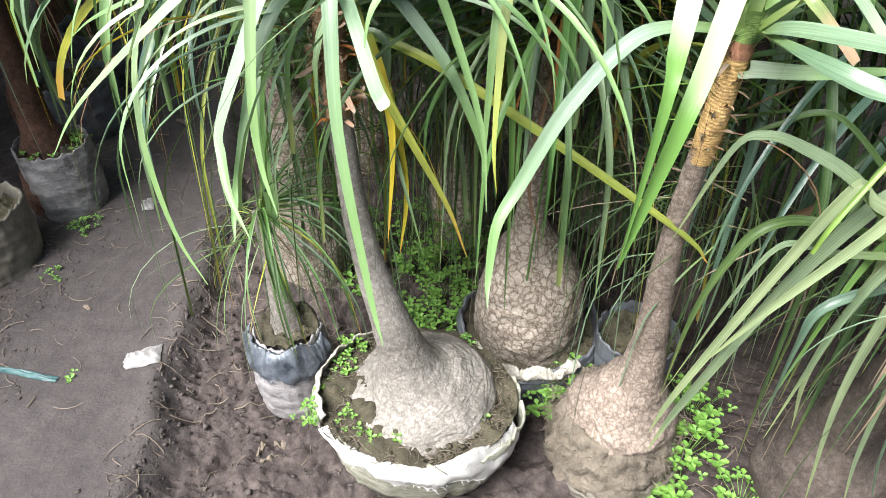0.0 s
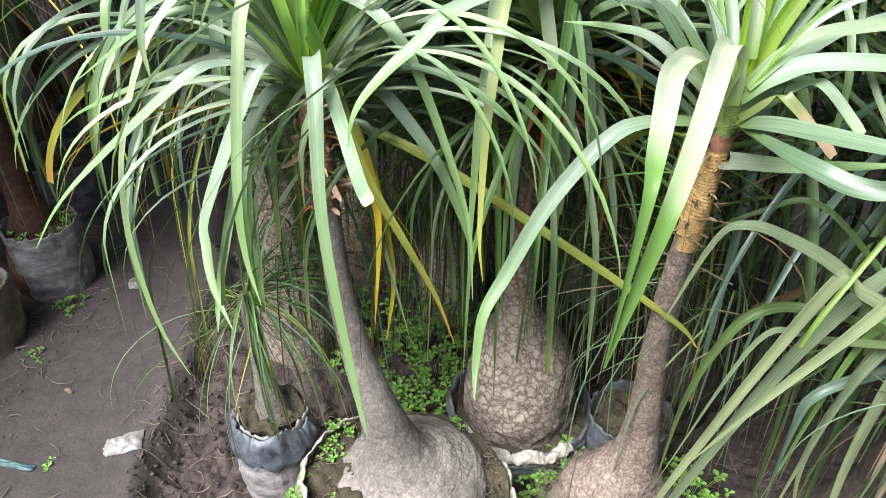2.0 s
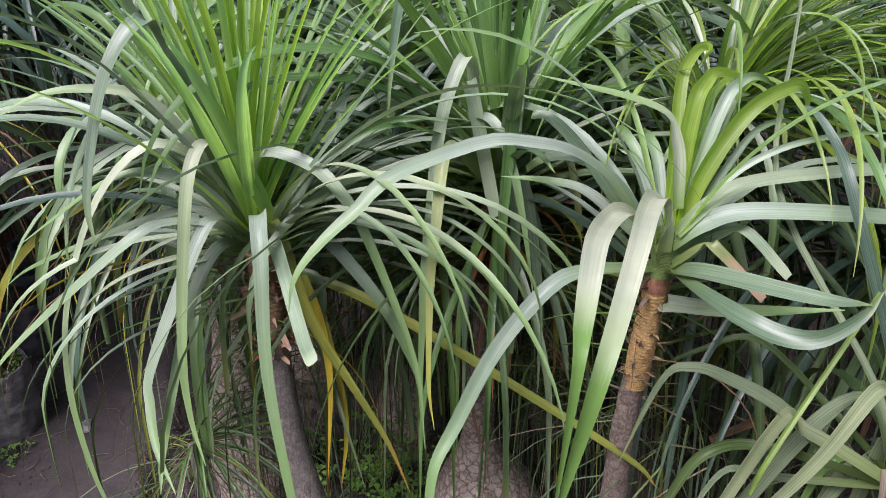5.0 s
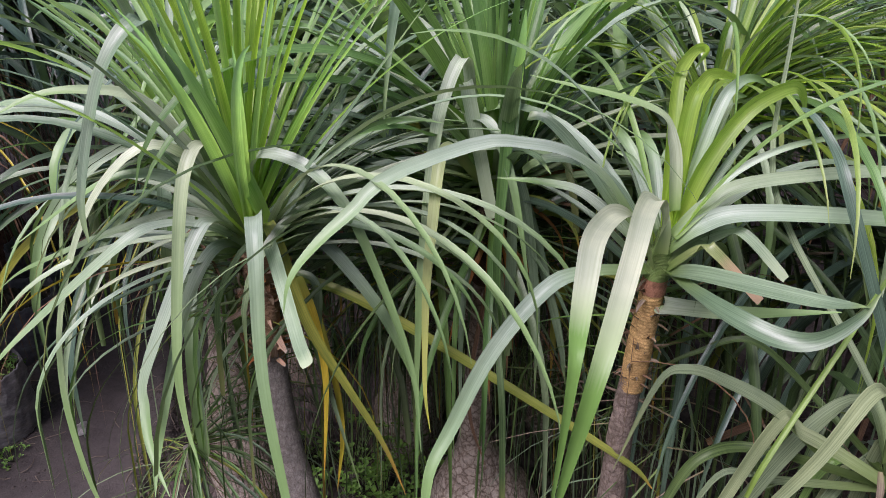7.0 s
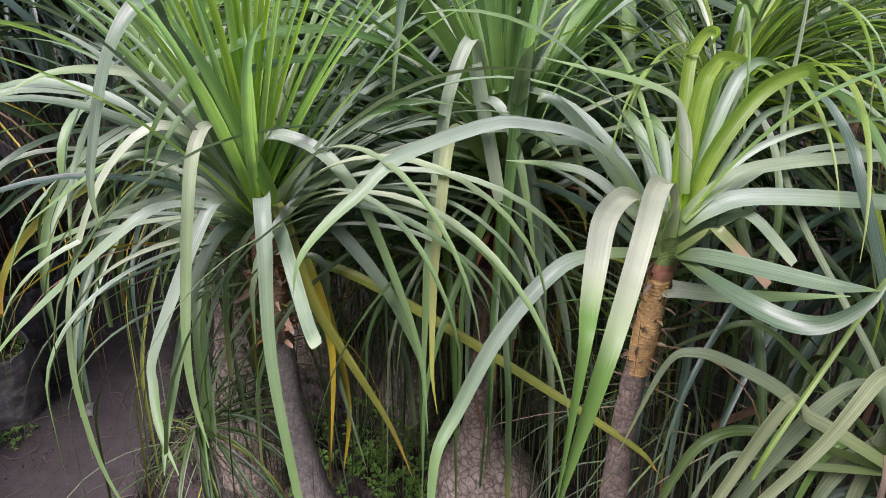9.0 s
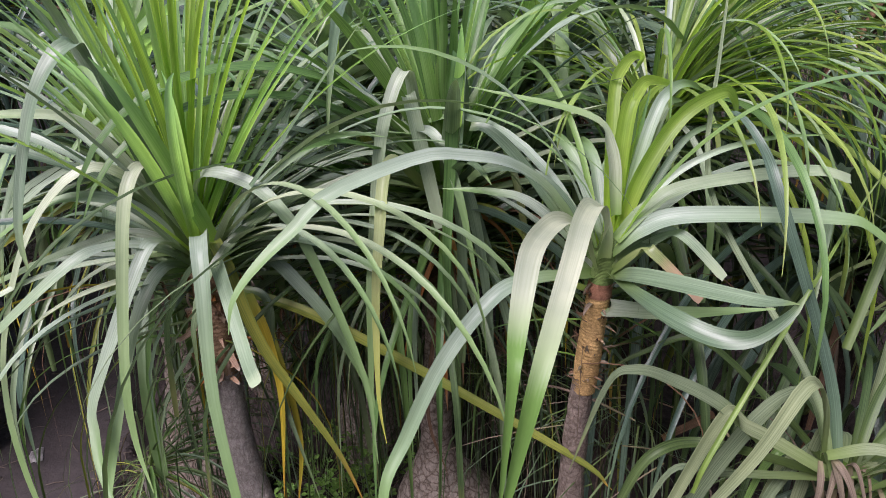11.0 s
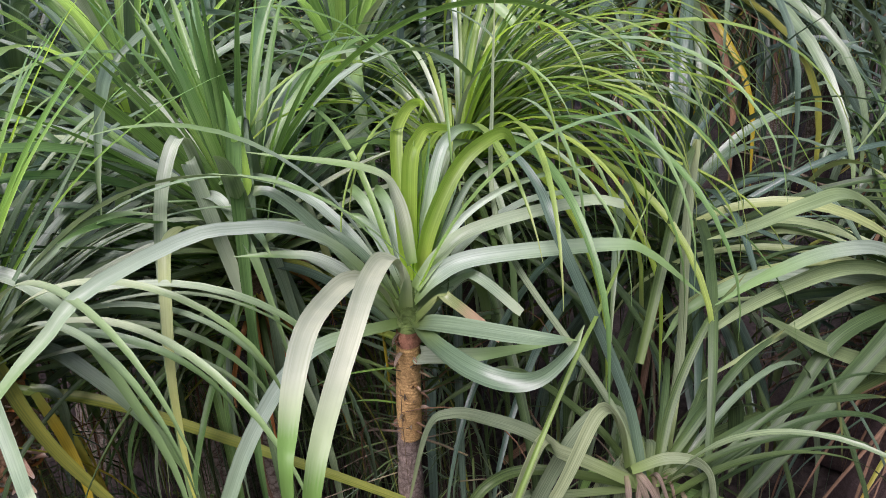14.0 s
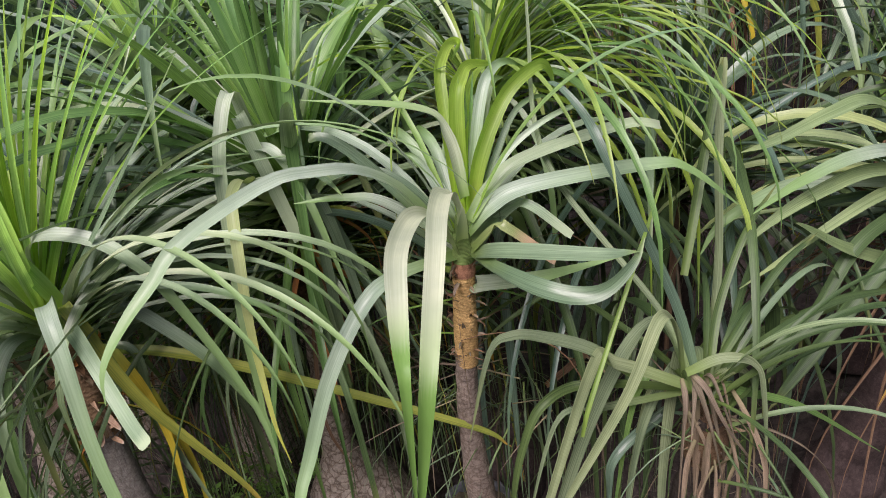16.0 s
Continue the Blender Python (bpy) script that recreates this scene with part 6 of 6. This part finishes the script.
def stalk(r, x, y, h):
    az, ln, w = r.uniform(0, 6.283), r.uniform(0.015, 0.075), r.uniform(0.0006, 0.0016)
    bend = r.uniform(-1.5, 1.5)
    pts, a = [], az
    px, py = x, y
    for i in range(5):
        pts.append((px, py, ground_height(px, py)[0] + 0.002 + 0.004 * r.random()))
        px += ln / 4 * math.cos(a)
        py += ln / 4 * math.sin(a)
        a += bend / 4
    v, f = [], []
    for i, q in enumerate(pts):
        sx, sy = -math.sin(az) * w, math.cos(az) * w
        v += [(q[0] + sx, q[1] + sy, q[2]), (q[0], q[1], q[2] + 1.6 * w), (q[0] - sx, q[1] - sy, q[2])]
    for i in range(4):
        for j in range(2):
            f.append((i * 3 + j, i * 3 + j + 1, i * 3 + j + 4, i * 3 + j + 3))
    return v, f


def on_bed(r):
    y = r.uniform(0.68, 1.7)
    return path_edge(y) + 0.6 * r.random() ** 1.3 - 0.02, y, 1


def on_bank(r):
    y = r.uniform(0.68, 1.9)
    return path_edge(y) + r.gauss(0.02, 0.035), y, 1


def on_path(r):
    y = r.uniform(0.68, 2.4)
    return path_edge(y) - 0.5 * r.random(), y, 0


def left_side(r):
    y = r.uniform(0.9, 2.0)
    return path_edge(y) - r.gauss(0.42, 0.07), y, 1


scatter("soil_clods", "dark crumbs of dug soil", "soil", 2600, on_bed, clod, CLOD, 31)
scatter("soil_clods", "crumbs of soil along the path edge", "soil", 1400, on_bank, clod, CLOD, 32)
scatter("soil_clods", "crumbs of soil on the trodden path", "soil", 50, on_path, clod, CLOD, 33)
scatter("soil_clods", "crumbs of soil beside the bags", "soil", 1200, left_side, clod, CLOD, 34)
scatter("dry_stalks", "bits of dry straw on the soil", "plant litter", 110, on_bed, stalk, TWIG, 35)
scatter("dry_stalks", "bits of dry straw along the path edge", "plant litter", 60, on_bank, stalk, TWIG, 36)
scatter("dry_stalks", "bits of dry straw on the path", "plant litter", 45, on_path, stalk, TWIG, 37)
scatter("dry_stalks", "bits of dry straw beside the bags", "plant litter", 90, left_side, stalk, TWIG, 38)


def crumpled(name, label, category, at, sx, sy, turn, material, seed, height=0.012):
    """A crumpled piece of film lying on the ground, with thickness."""
    n, m = 18, 12
    top, c, s = [], math.cos(radians(turn)), math.sin(radians(turn))
    for i in range(n + 1):
        for j in range(m + 1):
            u, w = i / n - 0.5, j / m - 0.5
            ed = 1 - 0.35 * abs(w) * (u < 0) + 0.08 * noise.noise(Vector((u * 9, w * 9, seed)))
            x, y = u * sx * ed, w * sy * ed
            dome = max(0, 1 - (2 * u) ** 4) * max(0, 1 - (2 * w) ** 4)
            z = height * dome * (0.7 + 0.9 * noise.noise(Vector((u * 6, w * 6, seed)))) + 0.004
            px, py = at[0] + x * c - y * s, at[1] + x * s + y * c
            top.append((px, py, max(0.002, z) + ground_height(px, py)[0]))
    k = len(top)
    verts = top + [(q[0], q[1], q[2] - 0.0015) for q in top]
    faces = []
    for i in range(n):
        for j in range(m):
            a = i * (m + 1) + j
            faces.append((a, a + m + 1, a + m + 2, a + 1))
            faces.append((k + a, k + a + 1, k + a + m + 2, k + a + m + 1))
    ob = mesh_object(name, verts, faces, material)
    return tagged(ob, label, category)


crumpled("plastic_litter", "crumpled white plastic wrapper at the path edge", "litter", (-0.630, 1.087), 0.088, 0.058, 20, FILM, 3, 0.016)
crumpled("plastic_litter", "strip of teal plastic film on the path", "litter", (-0.875, 1.008), 0.17, 0.016, -4, FILM_TEAL, 9, 0.008)
crumpled("plastic_litter", "scrap of clear plastic on the path", "litter", (-0.889, 1.645), 0.035, 0.06, 25, FILM, 13, 0.006)
crumpled("dead_leaf", "curled dry leaf lying on the path", "dead leaf", (-0.988, 2.116), 0.07, 0.02, -20, TWIG, 15, 0.008)
for k, (x, y, a) in enumerate(((-0.28, 0.90, 30), (-0.268, 0.945, -15), (-0.30, 0.92, 70), (-0.844, 1.226, -25))):
    crumpled("wood_chip", "small pale wood chip on the soil", "wood chip", (x, y), 0.028, 0.010, a, TWIG, 20 + k, 0.006)


def in_sack(r):
    a, q = r.uniform(0, 6.283), 0.192 * math.sqrt(r.uniform(0.45, 1))
    return SC[0] + q * math.cos(a), SC[1] + q * SQUASH * math.sin(a), 1


def root_bit(r, x, y, h):
    """A dry root or straw that curls over the potting soil."""
    a, ln, w = r.uniform(0, 6.283), r.uniform(0.008, 0.035), r.uniform(0.0003, 0.0007)
    pts = arc((x, y, 0.127 + r.uniform(0, 0.012)), a, radians(r.uniform(0, 40)), ln, r.uniform(0.6, 2.2), 6, r.uniform(-3, 3))
    v, f = [], []
    for i, q in enumerate(pts):
        v += [(q[0] + w, q[1], q[2]), (q[0], q[1] + w, q[2] + w), (q[0] - w, q[1], q[2]), (q[0], q[1] - w, q[2] - w)]
    for i in range(5):
        for j in range(4):
            k = (j + 1) % 4
            f.append((i * 4 + j, i * 4 + k, i * 4 + 4 + k, i * 4 + 4 + j))
    return v, f


def sack_clod(r, x, y, h):
    return clod(r, x, y, 0.133)


scatter("dry_roots", "tangle of dry roots and straw on the potting soil", "plant litter", 620, in_sack, root_bit, TWIG, 41)
scatter("soil_clods", "crumbs of soil in the sack", "soil", 700, in_sack, sack_clod, POT_SOIL, 42)


def on_root_ball(r):
    a, q = r.uniform(2.4, 6.6), 0.128 + 0.008 * r.random()
    return 0.422 + q * math.cos(a), 1.035 + q * math.sin(a), 1


def ball_root(r, x, y, h):
    v, f = root_bit(r, x, y, h)
    drop = 0.127 - r.uniform(-0.03, 0.075)
    return [(q[0], q[1], q[2] - drop) for q in v], f


def under_low_palm(r):
    return r.uniform(0.5, 1.25), r.uniform(0.8, 1.3), 1


scatter("dry_roots", "fine dry roots matted over the root ball", "plant litter", 420, on_root_ball, ball_root, TWIG, 43)
scatter("dry_stalks", "dead straw and leaf scraps under the low palm", "plant litter", 420, under_low_palm, stalk, TWIG, 44)
scatter("soil_clods", "crumbs of dark soil under the low palm", "soil", 900, under_low_palm, clod, CLOD, 45)
